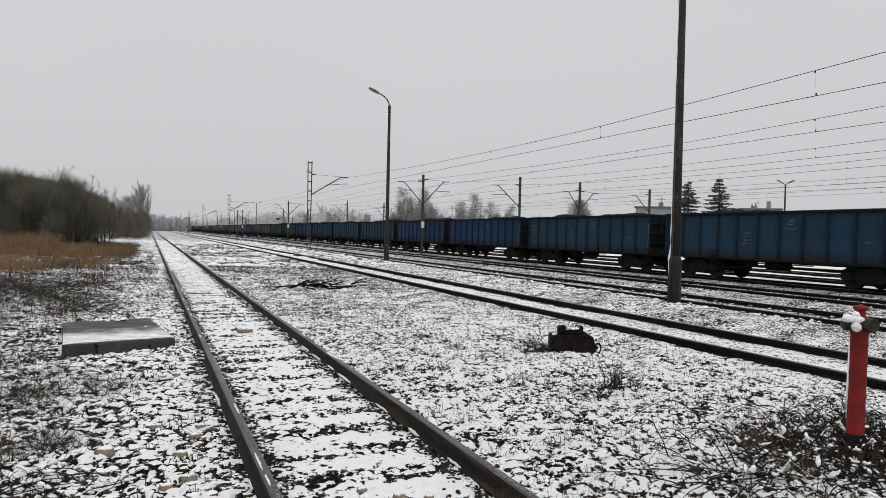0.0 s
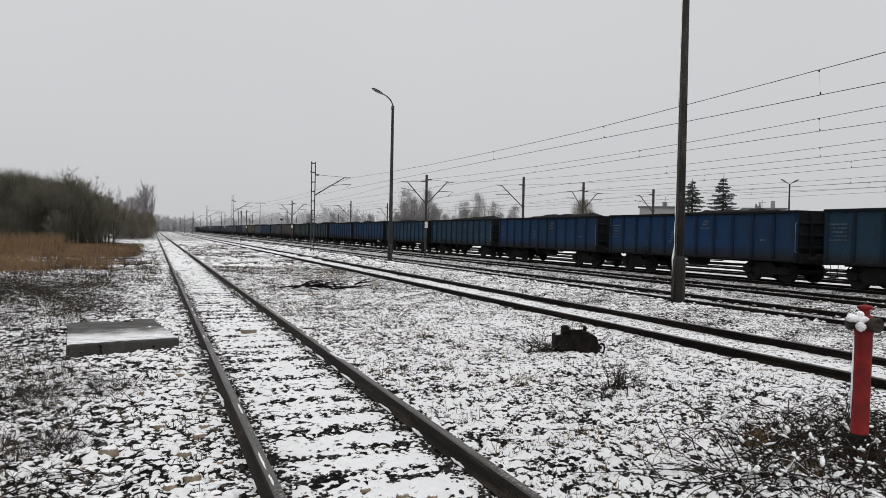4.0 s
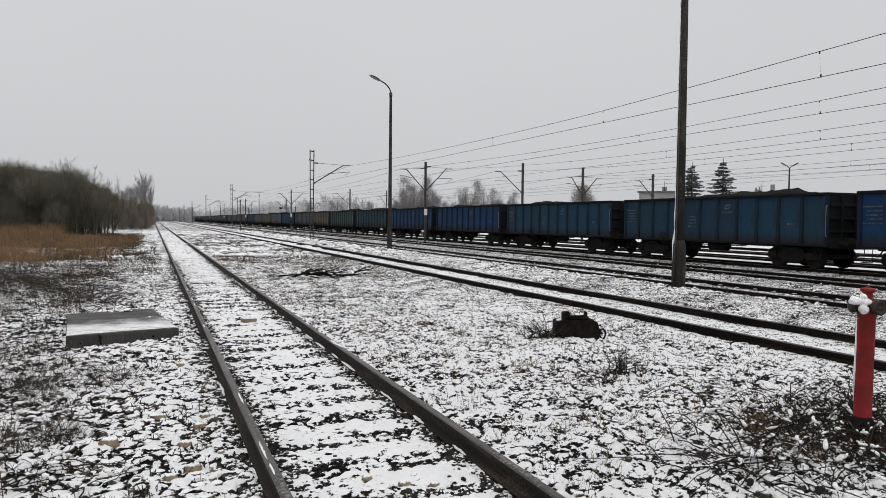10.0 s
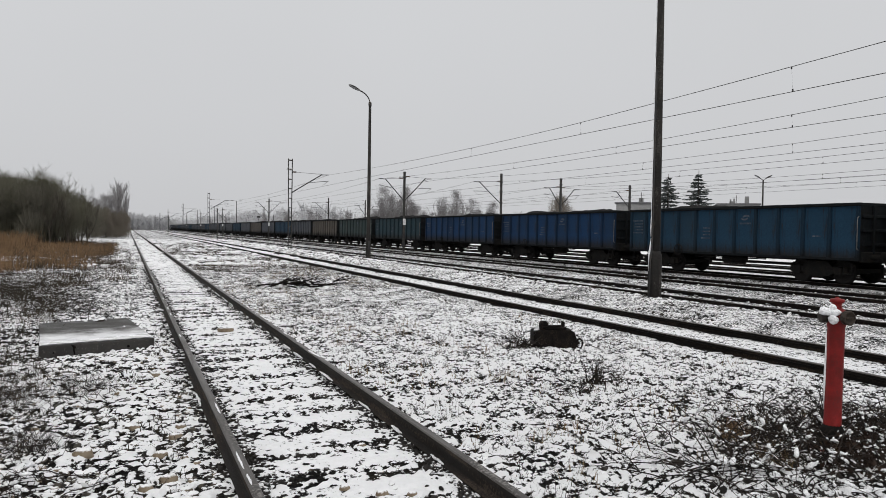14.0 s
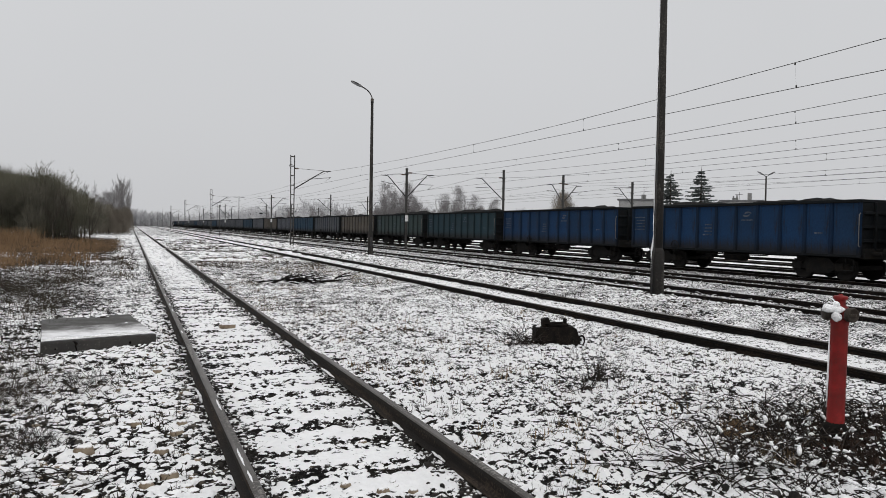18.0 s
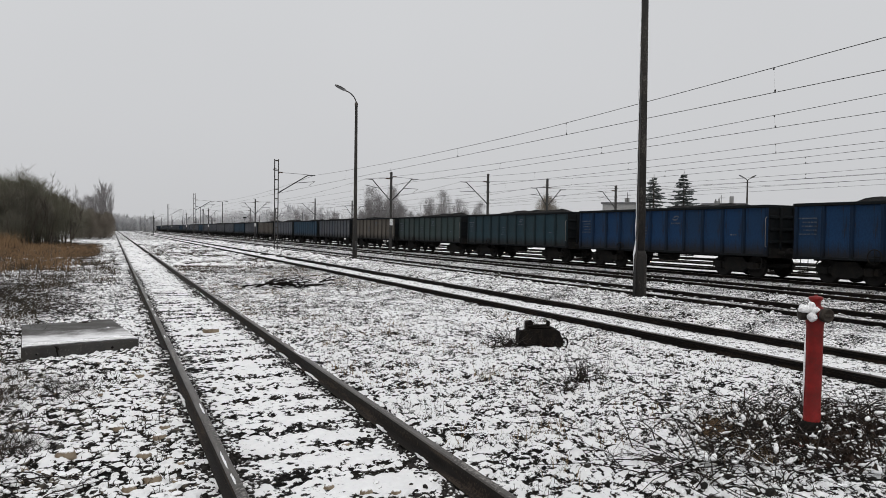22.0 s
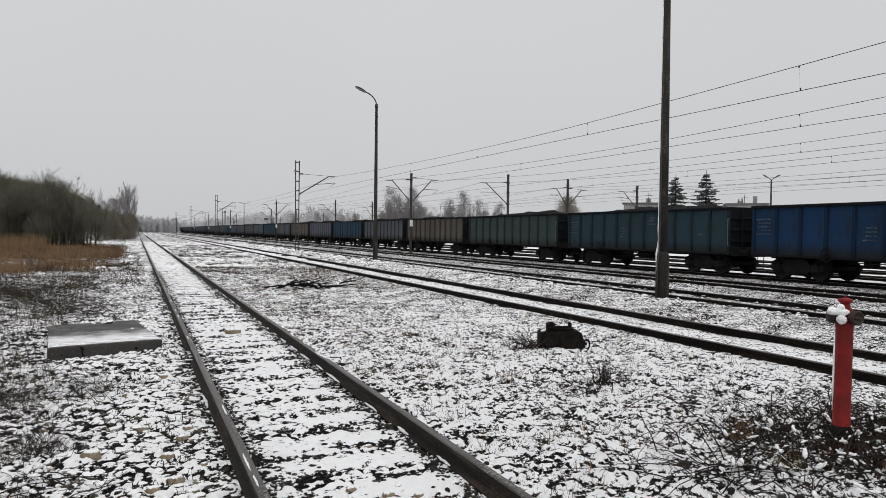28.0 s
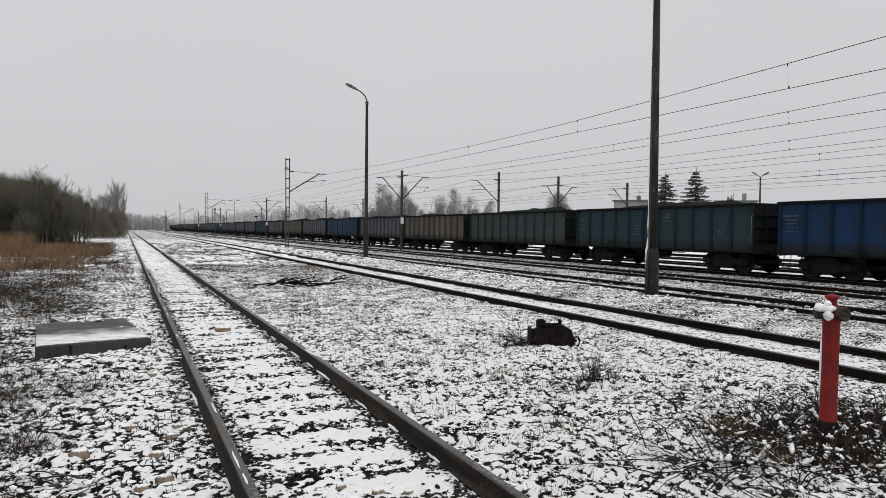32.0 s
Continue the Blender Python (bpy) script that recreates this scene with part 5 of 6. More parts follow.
def lattice_mast():
    m = thing("catenary_mast", "dark lattice steel mast with one bracket over the track", "catenary mast", "masts of the overhead line")
    for s in (-1, 1):
        part("upright", Build().box(-0.03, 0.03, -0.07, 0.07, -0.3, 7.5, 0.008), MAST_STEEL, m, at=pose(s * 0.115, 0, 0, 0, s * 0.35, 0))
    for k in range(10):
        part("batten", Build().box(-0.12, 0.12, -0.08, 0.08, -0.04, 0.04, 0.008), MAST_STEEL, m, at=pose(0, 0, 0.35 + 0.78 * k))
    part("foundation", Build().box(-0.4, 0.4, -0.35, 0.35, -0.4, 0.06, 0.03), CONCRETE, m)
    part("crossbar", Build().tube([(-0.28, 0, 6.55), (-0.20, 0, 6.75), (0, 0, 6.7)], 0.02, 5), MAST_STEEL, m)
    bracket(m, 3.15, 1, 4.72, 6.30, 5.40)
    return m


def post_mast(arms, height):
    m = thing("catenary_mast", "slim grey mast with " + ("two brackets" if len(arms) > 1 else "one bracket") + " for overhead wires", "catenary mast", "masts of the overhead line")
    part("post", Build().box(-0.085, 0.085, -0.10, 0.10, -0.4, height, 0.02), MAST_CONCRETE, m)
    part("cap", Build().box(-0.10, 0.10, -0.115, 0.115, height - 0.12, height - 0.06, 0.01), MAST_STEEL, m)
    for z in (4.57, 6.5, 5.6):
        part("clamp", Build().box(-0.13, 0.13, -0.13, 0.13, z, z + 0.10, 0.012), MAST_STEEL, m)
    for s, reach, hung, low in arms:
        bracket(m, reach, s, 4.62, hung, low)
    return m


rows_y = [FIRST + SPAN * i for i in range(-1, 7)]
lattice = lattice_mast()
twin_a = post_mast([(-1, 2.3, 6.37, 5.47), (1, 2.5, 6.54, 5.29)], 7.07)
single_c = post_mast([(-1, 2.8, 6.49, 5.25)], 7.35)
twin_d = post_mast([(-1, 1.8, 6.22, 5.25), (1, 2.1, 6.17, 5.25)], 7.16)
single_e = post_mast([(-1, 2.2, 6.17, 5.25)], 6.82)
part("sign_plate", Build().box(-0.14, 0.14, -0.130, -0.105, 2.4, 2.95, 0.01), SIGN_WHITE, twin_a, "small white plate")
for proto, x, base in ((lattice, 12.2, 0.05), (twin_a, 22.2, -0.12), (single_c, 31.8, -0.12), (twin_d, 38.3, -0.12), (single_e, 46.5, -0.12)):
    proto.matrix_basis = pose(x, rows_y[1], base)
    for i, y in enumerate(rows_y):
        if i != 1:
            copy_thing(proto, pose(x, y + 3.0 * math.sin(1.7 * i + x) * (i > 1), base))

for n_, (x, hung, low_, sag) in enumerate(((15.35, 6.35, 5.45, 0.50), (19.9, 6.25, 5.36, 0.60), (24.7, 6.42, 5.17, 0.90), (29.0, 6.37, 5.13, 0.95), (36.5, 6.10, 5.13, 0.70), (40.4, 6.05, 5.13, 0.60), (44.3, 6.05, 5.13, 0.60))):
    line = thing("overhead_line", "sagging messenger wire with a contact wire hung below it", "overhead wire", "overhead lines of the yard", at=pose(x, 0, 0))
    pts = []
    bend = (0.35, 0.25, 0, 0, 0, 0, 0)[n_]
    for i in range(len(rows_y) - 1):
        for k in range(20):
            u = k / 20
            y = rows_y[i] + SPAN * u
            pts.append((0, y, hung - 4 * sag * u * (1 - u) + bend * max(0.0, 1 - (y - rows_y[0]) / 30)))
    pts.append((0, rows_y[-1], hung))
    thick = 0.0100 if n_ < 3 else 0.0105
    part("messenger_wire", Build().tube(pts, thick, 4, True), WIRE, line)
    part("contact_wire", Build().tube([(0.15 * (-1) ** (i % 2), y, low_) for i, y in enumerate(rows_y)], thick, 4, True), WIRE, line)
    for i in range(2):
        for k in range(1, 7):
            u = (k - 0.35 + (0.37, -0.21, 0.23, 0.45, 0.1, 0.3, 0.5)[n_]) / 7
            y = rows_y[i] + SPAN * u
            top_ = hung - 4 * sag * u * (1 - u) + bend * max(0.0, 1 - (y - rows_y[0]) / 30)
            dx = 0.15 * (-1) ** (i % 2) * (1 - 2 * u)
            dr = Build().tube([(0, y, top_), (dx, y, low_)], 0.0016, 3)
            dr.box(-0.008, 0.008, y - 0.02, y + 0.02, top_ - 0.06, top_ + 0.01, 0.003).box(dx - 0.008, dx + 0.008, y - 0.02, y + 0.02, low_ - 0.01, low_ + 0.07, 0.003)
            part("dropper", dr, WIRE, line)

# short posts by the tracks
for x, y, h_ in ((11.2, 103, 4.3), (9.0, 188, 4.6), (32.0, 197, 5.2)):
    sp = thing("signal_post", "thin dark signal post by the tracks", "signal post", "short posts by the tracks", at=pose(x, y, float(lie(x, y))))
    part("post", Build().tube([(0, 0, -0.2), (0, 0, h_)], 0.06, 6), MAST_STEEL, sp)
    part("board", Build().box(-0.10, 0.10, -0.04, 0.04, h_ - 0.25, h_, 0.02) if y < 190 else Build().box(-0.45, 0.45, -0.04, 0.04, h_ - 0.45, h_, 0.02), BLACK_IRON, sp)


# ---- the coal train ----
LONG, TOP = 14.04, 3.0
HALF, PANELS, BODY = 1.40, 11, 6.38
STEP = 2 * BODY / PANELS


def wheelset_mesh():
    b = Build()
    for s in (-1, 1):
        m = pose(s * 0.75, 0, 0, 0, 90, 0)
        b.lathe([(0.10, -0.10), (0.12, -0.05), (0.30, -0.03), (0.40, -0.07), (0.46, -0.068), (0.462, 0.05), (0.485 if s < 0 else 0.46, 0.066), (0.40, 0.066), (0.30, 0.02), (0.12, 0.05), (0.10, 0.10)], 20, m)
        for k in range(4):
            a = math.pi / 2 * k
            b.box(s * 0.75 - 0.06, s * 0.75 + 0.06, 0.19 * math.cos(a) - 0.03, 0.19 * math.cos(a) + 0.03, 0.19 * math.sin(a) - 0.03, 0.19 * math.sin(a) + 0.03, 0.008)
    b.tube([(-1.02, 0, 0), (1.02, 0, 0)], 0.075, 8)
    return b.mesh("wheelset", WHEEL)


SHARED = {"wheelset": wheelset_mesh()}


def bogie_mesh():
    b = Build()
    for s in (-1, 1):
        x = s * 1.0
        out = [(-1.25, 0.50), (-1.15, 0.62), (-0.62, 0.62), (-0.42, 0.84), (0.42, 0.84), (0.62, 0.62), (1.15, 0.62), (1.25, 0.50), (1.15, 0.40), (0.66, 0.40), (0.44, 0.26), (-0.44, 0.26), (-0.66, 0.40), (-1.15, 0.40)]
        pts = [(x + t, y, z) for t in (-0.06, 0.06) for y, z in out]
        n = len(out)
        b.add(pts, [(k, (k + 1) % n, n + (k + 1) % n, n + k) for k in range(n)] + [tuple(range(n)), tuple(range(n, 2 * n))])
        for y in (-0.9, 0.9):
            b.box(x - 0.12 + 0.02 * s, x + 0.12 + 0.02 * s, y - 0.16, y + 0.16, 0.34, 0.66, 0.03)
            for dy in (-0.27, 0.27):
                b.lathe([(0.07, 0.38), (0.085, 0.40), (0.06, 0.45), (0.085, 0.50), (0.06, 0.55), (0.085, 0.60), (0.07, 0.64)], 8, pose(x, y + dy, 0))
    b.box(-1.0, 1.0, -0.22, 0.22, 0.48, 0.86, 0.04)
    for y in (-1.28, 1.28):
        b.box(-1.0, 1.0, y - 0.05, y + 0.05, 0.42, 0.58, 0.02)
        for s in (-1, 1):
            b.box(s * 0.75 - 0.05, s * 0.75 + 0.05, y * 1.03 - 0.06, y * 1.03 + 0.06, 0.25, 0.75, 0.02)
    return b.mesh("bogie", BLACK_IRON)


SHARED["bogie"] = bogie_mesh()


def under_mesh():
    b = Build()
    b.box(-1.30, 1.30, -6.42, 6.42, 1.02, 1.16, 0.02)
    for s in (-1, 1):
        b.box(s * 1.22 - 0.05, s * 1.22 + 0.05, -6.42, 6.42, 0.90, 1.16, 0.02)
        b.box(s * 0.22 - 0.06, s * 0.22 + 0.06, -6.42, 6.42, 0.80, 1.02, 0.015)
    for y in (-6.42, 6.42):
        b.box(-1.32, 1.32, y - 0.08, y + 0.08, 0.86, 1.24, 0.02)
    for y in (-2.1, -0.8, 0.8, 2.1):
        b.box(-1.28, 1.28, y - 0.05, y + 0.05, 0.88, 1.03, 0.01)
    b.tube([(-0.55, -0.4, 0.72), (-0.55, 0.75, 0.72)], 0.19, 12)
    b.tube([(-0.95, -1.9, 0.80), (-0.95, 2.2, 0.78)], 0.025, 5)
    b.tube([(0.1, -3.3, 0.62), (0.1, 3.3, 0.62)], 0.03, 5)
    b.box(-0.95, -0.55, 1.25, 1.65, 0.62, 0.95, 0.03)
    return b.mesh("underframe", BLACK_IRON)


SHARED["underframe"] = under_mesh()


def buffer_mesh():
    m = pose(0, 0, 0, -90, 0, 0)
    return Build().lathe([(0.14, 0.0), (0.14, 0.05), (0.085, 0.06), (0.085, 0.34), (0.07, 0.35), (0.07, 0.52), (0.20, 0.54), (0.22, 0.57), (0.17, 0.60)], 14, m).mesh("buffer", BLACK_IRON)


SHARED["buffer"] = buffer_mesh()
SHARED["coupling"] = Build().box(-0.05, 0.05, 0, 0.34, -0.07, 0.07, 0.02).tube([(-0.04, 0.3, 0), (-0.05, 0.55, -0.14), (0, 0.62, -0.18), (0.05, 0.55, -0.14), (0.04, 0.3, 0)], 0.02, 6).tube([(0.35, 0, -0.05), (0.36, 0.25, -0.22), (0.33, 0.42, -0.48), (0.28, 0.52, -0.42)], 0.028, 6).mesh("coupling", BLACK_IRON)
SHARED["handrail"] = Build().tube([(0, 0, 1.30), (-0.07, 0, 1.34), (-0.07, 0, 2.45), (0, 0, 2.50)], 0.016, 6).mesh("handrail", PALE_STEEL)
SHARED["step"] = Build().tube([(0, -0.16, 0.98), (-0.04, -0.16, 0.42), (-0.04, 0.16, 0.42), (0, 0.16, 0.98)], 0.016, 5).box(-0.16, 0.02, -0.17, 0.17, 0.40, 0.43, 0.006).mesh("step", BLACK_IRON)
wheel_ring = [(0.26 * math.cos(6.2832 * k / 16), 0.26 * math.sin(6.2832 * k / 16)) for k in range(17)]
SHARED["brake_wheel"] = Build().tube([(-1.47, a, 1.0 + c) for a, c in wheel_ring], 0.018, 5).tube([(-1.47, -0.25, 1.0), (-1.47, 0.25, 1.0)], 0.014, 4).tube([(-1.47, 0, 0.75), (-1.47, 0, 1.25)], 0.014, 4).tube([(-1.47, 0, 1.0), (-1.2, 0, 1.0)], 0.025, 5).mesh("brake_wheel", BLACK_IRON)


def panel_mesh(paint):
    """One side panel, slightly dished, with pressed edges."""
    b = Build()
    w_, n = STEP / 2 - 0.05, 4
    pts, faces = [], []
    for i, z in enumerate((0.98, 1.06, 2.00, 2.80, 2.90)):
        for k in range(n + 1):
            y = -w_ + 2 * w_ * k / n
            dish = 0.022 * (1 - (y / w_) ** 2) * (1 if 0 < i < 4 else 0)
            pts.append((dish, y, z))
    m = n + 1
    faces = [(i * m + k, i * m + k + 1, (i + 1) * m + k + 1, (i + 1) * m + k) for i in range(4) for k in range(n)]
    b.add(pts, faces, True)
    b.add([(0.05, -w_, 0.98), (0.05, w_, 0.98), (0.05, w_, 2.90), (0.05, -w_, 2.90)], [(0, 3, 2, 1)])
    return b.mesh("side_panel", paint)


def post_mesh(paint):
    out = [(0.02, -0.085), (-0.02, -0.085), (-0.075, -0.05), (-0.075, 0.05), (-0.02, 0.085), (0.02, 0.085)]
    b = Build()
    pts = [(x * (1.0 if z < 2.7 else 0.75), y, z) for z in (0.92, 2.70, 2.92) for x, y in out]
    n = len(out)
    b.add(pts, [(r * n + k, r * n + (k + 1) % n, (r + 1) * n + (k + 1) % n, (r + 1) * n + k) for r in range(2) for k in range(n)] + [tuple(range(n)), tuple(range(2 * n, 3 * n))])
    return b.mesh("side_post", paint)


def coal_mesh(seed):
    """Heaped coal with its own line of humps."""
    b, nx, ny = Build(), 8, 44
    pts = []
    for j in range(ny + 1):
        for i in range(nx + 1):
            u, v = i / nx, j / ny
            x, y = (u - 0.5) * 2 * 1.33, (v - 0.5) * 2 * 6.30
            dome = (math.sin(math.pi * u) ** 0.7) * min(1, 5 * v, 5 * (1 - v))
            hump = 0.20 + 0.20 * float(waves(seed * 17 + 0.5, y + seed * 31, 3.6, 77)) + 0.10 * float(waves(x + seed, y, 0.9, 78))
            pts.append((x, y, 2.80 + dome * (0.13 + 0.85 * hump) + 0.05 * float(waves(x, y + seed * 3, 0.35, 79))))
    m = nx + 1
    b.add(pts, [(j * m + i, j * m + i + 1, (j + 1) * m + i + 1, (j + 1) * m + i) for j in range(ny) for i in range(nx)])
    return b.mesh("coal_load", COAL)


COALS = [coal_mesh(k) for k in range(5)]


def end_wall_meshes(paint):
    return (Build().box(-HALF + 0.03, HALF - 0.03, -0.03, 0.03, 1.00, 2.92).mesh("end_wall", paint),
            Build().box(-HALF + 0.06, HALF - 0.06, 0.03, 0.11, 0, 0.12, 0.02).mesh("end_beam", paint),
            Build().box(-0.06, 0.06, 0.03, 0.14, 1.16, 2.90, 0.02).mesh("end_post", paint))


def rim_mesh(paint):
    b = Build()
    for s in (-1, 1):
        b.box(s * HALF - 0.06, s * HALF + 0.06, -BODY - 0.06, BODY + 0.06, 2.88, TOP, 0.02)
        b.box(-HALF, HALF, s * BODY - 0.05, s * BODY + 0.05, 2.88, TOP - 0.004, 0.02)
        b.box(s * HALF - 0.045, s * HALF + 0.045, -BODY - 0.03, BODY + 0.03, 0.90, 1.00, 0.015)
    return b.mesh("rim", paint)


def swoosh():
    """A plain two-part emblem with a bar below it."""
    b = Build()
    for flip in (1, -1):
        pts, n = [], 9
        for k in range(n + 1):
            a = 0.3 + 2.4 * k / n
            w_ = 0.045 * math.sin(math.pi * (k + 0.5) / (n + 1)) + 0.006
            for rad in (0.15 - w_, 0.15 + w_):
                pts.append((0, flip * (rad * math.cos(a) * 1.25 - 0.05), 2.52 + flip * (rad * math.sin(a) * 0.75 - 0.03)))
        b.add(pts, [(2 * k, 2 * k + 1, 2 * k + 3, 2 * k + 2) for k in range(n)])
    for k in range(8):
        y = -0.30 + 0.077 * k
        b.add([(0, y, 2.24), (0, y + 0.055, 2.24), (0, y + 0.055, 2.31), (0, y, 2.31)], [(0, 1, 2, 3)])
    return b.mesh("emblem", WHITE_PAINT)


def lettering(rows, wide, z, seed):
    """Bars in place of small lettering."""
    r, b = random.Random(seed), Build()
    for k in range(rows):
        y, zz = -wide / 2, z - 0.15 * k
        end = wide / 2 * r.uniform(0.3, 1)
        while y < end:
            ln = r.uniform(0.04, 0.16)
            b.add([(0, y, zz), (0, y + ln, zz), (0, y + ln, zz + 0.055), (0, y, zz + 0.055)], [(0, 1, 2, 3)])
            y += ln + 0.03
    return b.mesh("lettering", WHITE_PAINT)


EMBLEM = swoosh()
LETTERS = [lettering(4, 0.62, 2.05, 1), lettering(5, 0.70, 2.40, 2), lettering(1, 0.35, 1.75, 3)]
PAINT_MESH = {}


def coal_wagon(colour, n, detailed):
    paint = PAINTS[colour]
    if colour not in PAINT_MESH:
        PAINT_MESH[colour] = (panel_mesh(paint), post_mesh(SHADED_GRIMY[colour]), end_wall_meshes(END_BLACK), rim_mesh(END_BLACK), Build().box(-HALF, -HALF + 0.05, -BODY, BODY, 0.98, 2.90).mesh("side_wall", paint))
    panel, side_post, end_wall, rim, walls = PAINT_MESH[colour]
    wagon = thing("coal_wagon", f"{colour} open freight wagon heaped with coal, grimy underframe", "freight wagon", "wagons of the coal train", at=pose(0, 0, 0))
    part("underframe", SHARED["underframe"], None, wagon)
    part("rim", rim, None, wagon)
    part("coal_load", COALS[n % 5], None, wagon, "heap of black coal")
    for s in (-1, 1):
        wall = part("end_wall", end_wall[0], None, wagon, at=pose(0, s * BODY, 0, 0, 0, 0 if s > 0 else 180))
        if detailed:
            for z in (1.45, 1.95, 2.45):
                part("end_beam", end_wall[1], None, wall, at=pose(0, 0, z))
            for x in (-0.75, 0.0, 0.75):
                part("end_post", end_wall[2], None, wall, at=pose(x, 0, 0))
        turn = 0 if s < 0 else 180
        if detailed:
            for k in range(PANELS):
                y = -BODY + STEP * (k + 0.5)
                part("side_panel", panel, None, wagon, at=pose(s * (HALF - 0.03), y, 0, 0, 0, turn))
            for k in range(PANELS + 1):
                y = -BODY + 0.06 + (2 * BODY - 0.12) / PANELS * k
                part("side_post", side_post, None, wagon, at=pose(s * (HALF - 0.02), y, 0, 0, 0, turn))
        else:
            for k in range(PANELS + 1):
                y = -BODY + 0.06 + (2 * BODY - 0.12) / PANELS * k
                if s < 0:
                    part("side_post", side_post, None, wagon, at=pose(s * (HALF - 0.02), y, 0, 0, 0, turn))
        bog = part("bogie", SHARED["bogie"], None, wagon, at=pose(0, s * 4.45, 0))
        for q in (-0.9, 0.9):
            part("wheelset", SHARED["wheelset"], None, bog, at=pose(0, q, 0.46))
        for x in (-0.875, 0.875):
            part("buffer", SHARED["buffer"], None, wagon, at=pose(x, s * 6.42, 1.05, 0, 0, 0 if s > 0 else 180))
        part("coupling", SHARED["coupling"], None, wagon, at=pose(0, s * 6.42, 1.03, 0, 0, 0 if s > 0 else 180))
        if detailed:
            if s < 0:
                part("handrail", SHARED["handrail"], None, wagon, "pale grab rail", at=pose(-HALF - 0.03, s * (BODY + 0.0), 0))
            part("step", SHARED["step"], None, wagon, at=pose(-HALF + 0.05, s * 5.95, 0))
    if not detailed:
        part("side_wall", walls, None, wagon)
        part("side_wall", walls, None, wagon, at=pose(0, 0, 0, 0, 0, 180))
    else:
        part("brake_wheel", SHARED["brake_wheel"], None, wagon, at=pose(0, 2.75 if n % 2 else 3.1, 0.06))
        flat = -HALF + 0.03 - 0.006
        mid_ = -BODY + STEP * 4.5
        part("emblem", EMBLEM, None, wagon, "faded white emblem", at=pose(flat, mid_, 0))
        for k, slot in ((0, 6.5), (1, 10.5), (2, 1.5)):
            part("lettering", LETTERS[k], None, wagon, "unreadable white lettering", at=pose(flat, -BODY + STEP * slot, 0))
    return wagon


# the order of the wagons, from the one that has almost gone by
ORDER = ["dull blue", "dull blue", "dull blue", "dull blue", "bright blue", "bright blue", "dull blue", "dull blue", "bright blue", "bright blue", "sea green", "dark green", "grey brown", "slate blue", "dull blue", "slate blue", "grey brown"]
# wagons far back mostly take the slate paint with haze in it
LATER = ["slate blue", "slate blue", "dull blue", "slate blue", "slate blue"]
wagons = []
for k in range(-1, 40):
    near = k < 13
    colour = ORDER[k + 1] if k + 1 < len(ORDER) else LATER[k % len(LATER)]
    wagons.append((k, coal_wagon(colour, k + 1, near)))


# ---- things by the siding ----
def hydrant():
    h = thing("fire_hydrant", "tall red standpipe hydrant with snow on its outlet", "hydrant", at=pose(*HYDRANT, 0, 0.9, 0))
    part("barrel", Build().lathe([(0.080, -0.1), (0.080, 0.10), (0.067, 0.13), (0.066, 1.04), (0.072, 1.06), (0.074, 1.10), (0.072, 1.16), (0.060, 1.19), (0.044, 1.205)], 22), RED, h)
    part("foot", Build().lathe([(0.105, -0.1), (0.105, 0.14), (0.092, 0.20), (0.067, 0.24)], 14), RUST, h, "muddy rusted foot of the hydrant")
    part("flange", Build().lathe([(0.125, -0.02), (0.125, 0.035), (0.09, 0.05)], 16), RED, h)
    cap = part("cap", Build().lathe([(0.044, 1.195), (0.039, 1.215), (0.037, 1.238), (0.046, 1.250), (0.056, 1.256), (0.057, 1.272), (0.050, 1.280), (0.022, 1.285)], 16), RED, h)
    part("spindle", Build().lathe([(0.016, 1.282), (0.016, 1.292), (0.010, 1.296)], 5, smooth=False), RED, cap)
    d = pose(0, 0, 1.135, 0, 90, -100)
    out = part("outlet", Build().lathe([(0.048, 0.03), (0.048, 0.085), (0.054, 0.088), (0.054, 0.097)], 18, d), RED, h)
    outlet_cap = part("outlet_cap", Build().lathe([(0.052, 0.095), (0.058, 0.100), (0.059, 0.138), (0.055, 0.145), (0.044, 0.145), (0.040, 0.134), (0.018, 0.132)], 20, d), BRASS, out, "dark screw cap with a hollow face")
    part("lug", Build().box(-0.011, 0.011, -0.035, 0.035, 0.130, 0.143, 0.003, d), BRASS, outlet_cap)
    d2 = pose(0, 0, 1.135, 0, 90, 158)
    out2 = part("outlet", Build().lathe([(0.046, 0.03), (0.046, 0.080), (0.052, 0.083), (0.052, 0.090)], 16, d2), RED, h)
    part("outlet_cap", Build().lathe([(0.053, 0.086), (0.056, 0.092), (0.056, 0.130), (0.03, 0.138)], 14, d2), BRASS, out2, "dark screw cap")
    b = Build()
    for x, y, z, sx, tall in ((-0.100, 0.005, 1.178, 0.056, 0.85), (-0.050, -0.040, 1.172, 0.050, 0.8), (-0.078, -0.052, 1.120, 0.036, 1.5), (-0.010, -0.066, 1.160, 0.032, 0.9), (-0.052, -0.020, 1.215, 0.026, 1.3)):
        pts = [(sx * q, sx * w_ * tall) for q, w_ in ((0.35, -0.75), (0.8, -0.45), (0.98, -0.05), (0.85, 0.35), (0.5, 0.58), (0.12, 0.66))]
        k0 = len(b.v)
        b.lathe(pts, 13, pose(x - 0.018, y + 0.006, z, 0, 8, 400 * x))
        b.v[k0:] = [(px + 0.008 * math.sin(70 * py + 50 * pz), py + 0.008 * math.sin(65 * px + 60 * pz), pz + 0.006 * math.sin(90 * px)) for px, py, pz in b.v[k0:]]
    b.tube([(-0.060, 0.040, 0.36), (-0.061, 0.040, 0.6), (-0.060, 0.040, 0.8), (-0.060, 0.040, 1.0)], [0.003, 0.009, 0.008, 0.004], 6)
    part("snow", b, LOOSE_SNOW, h, "clump of snow")
    return h


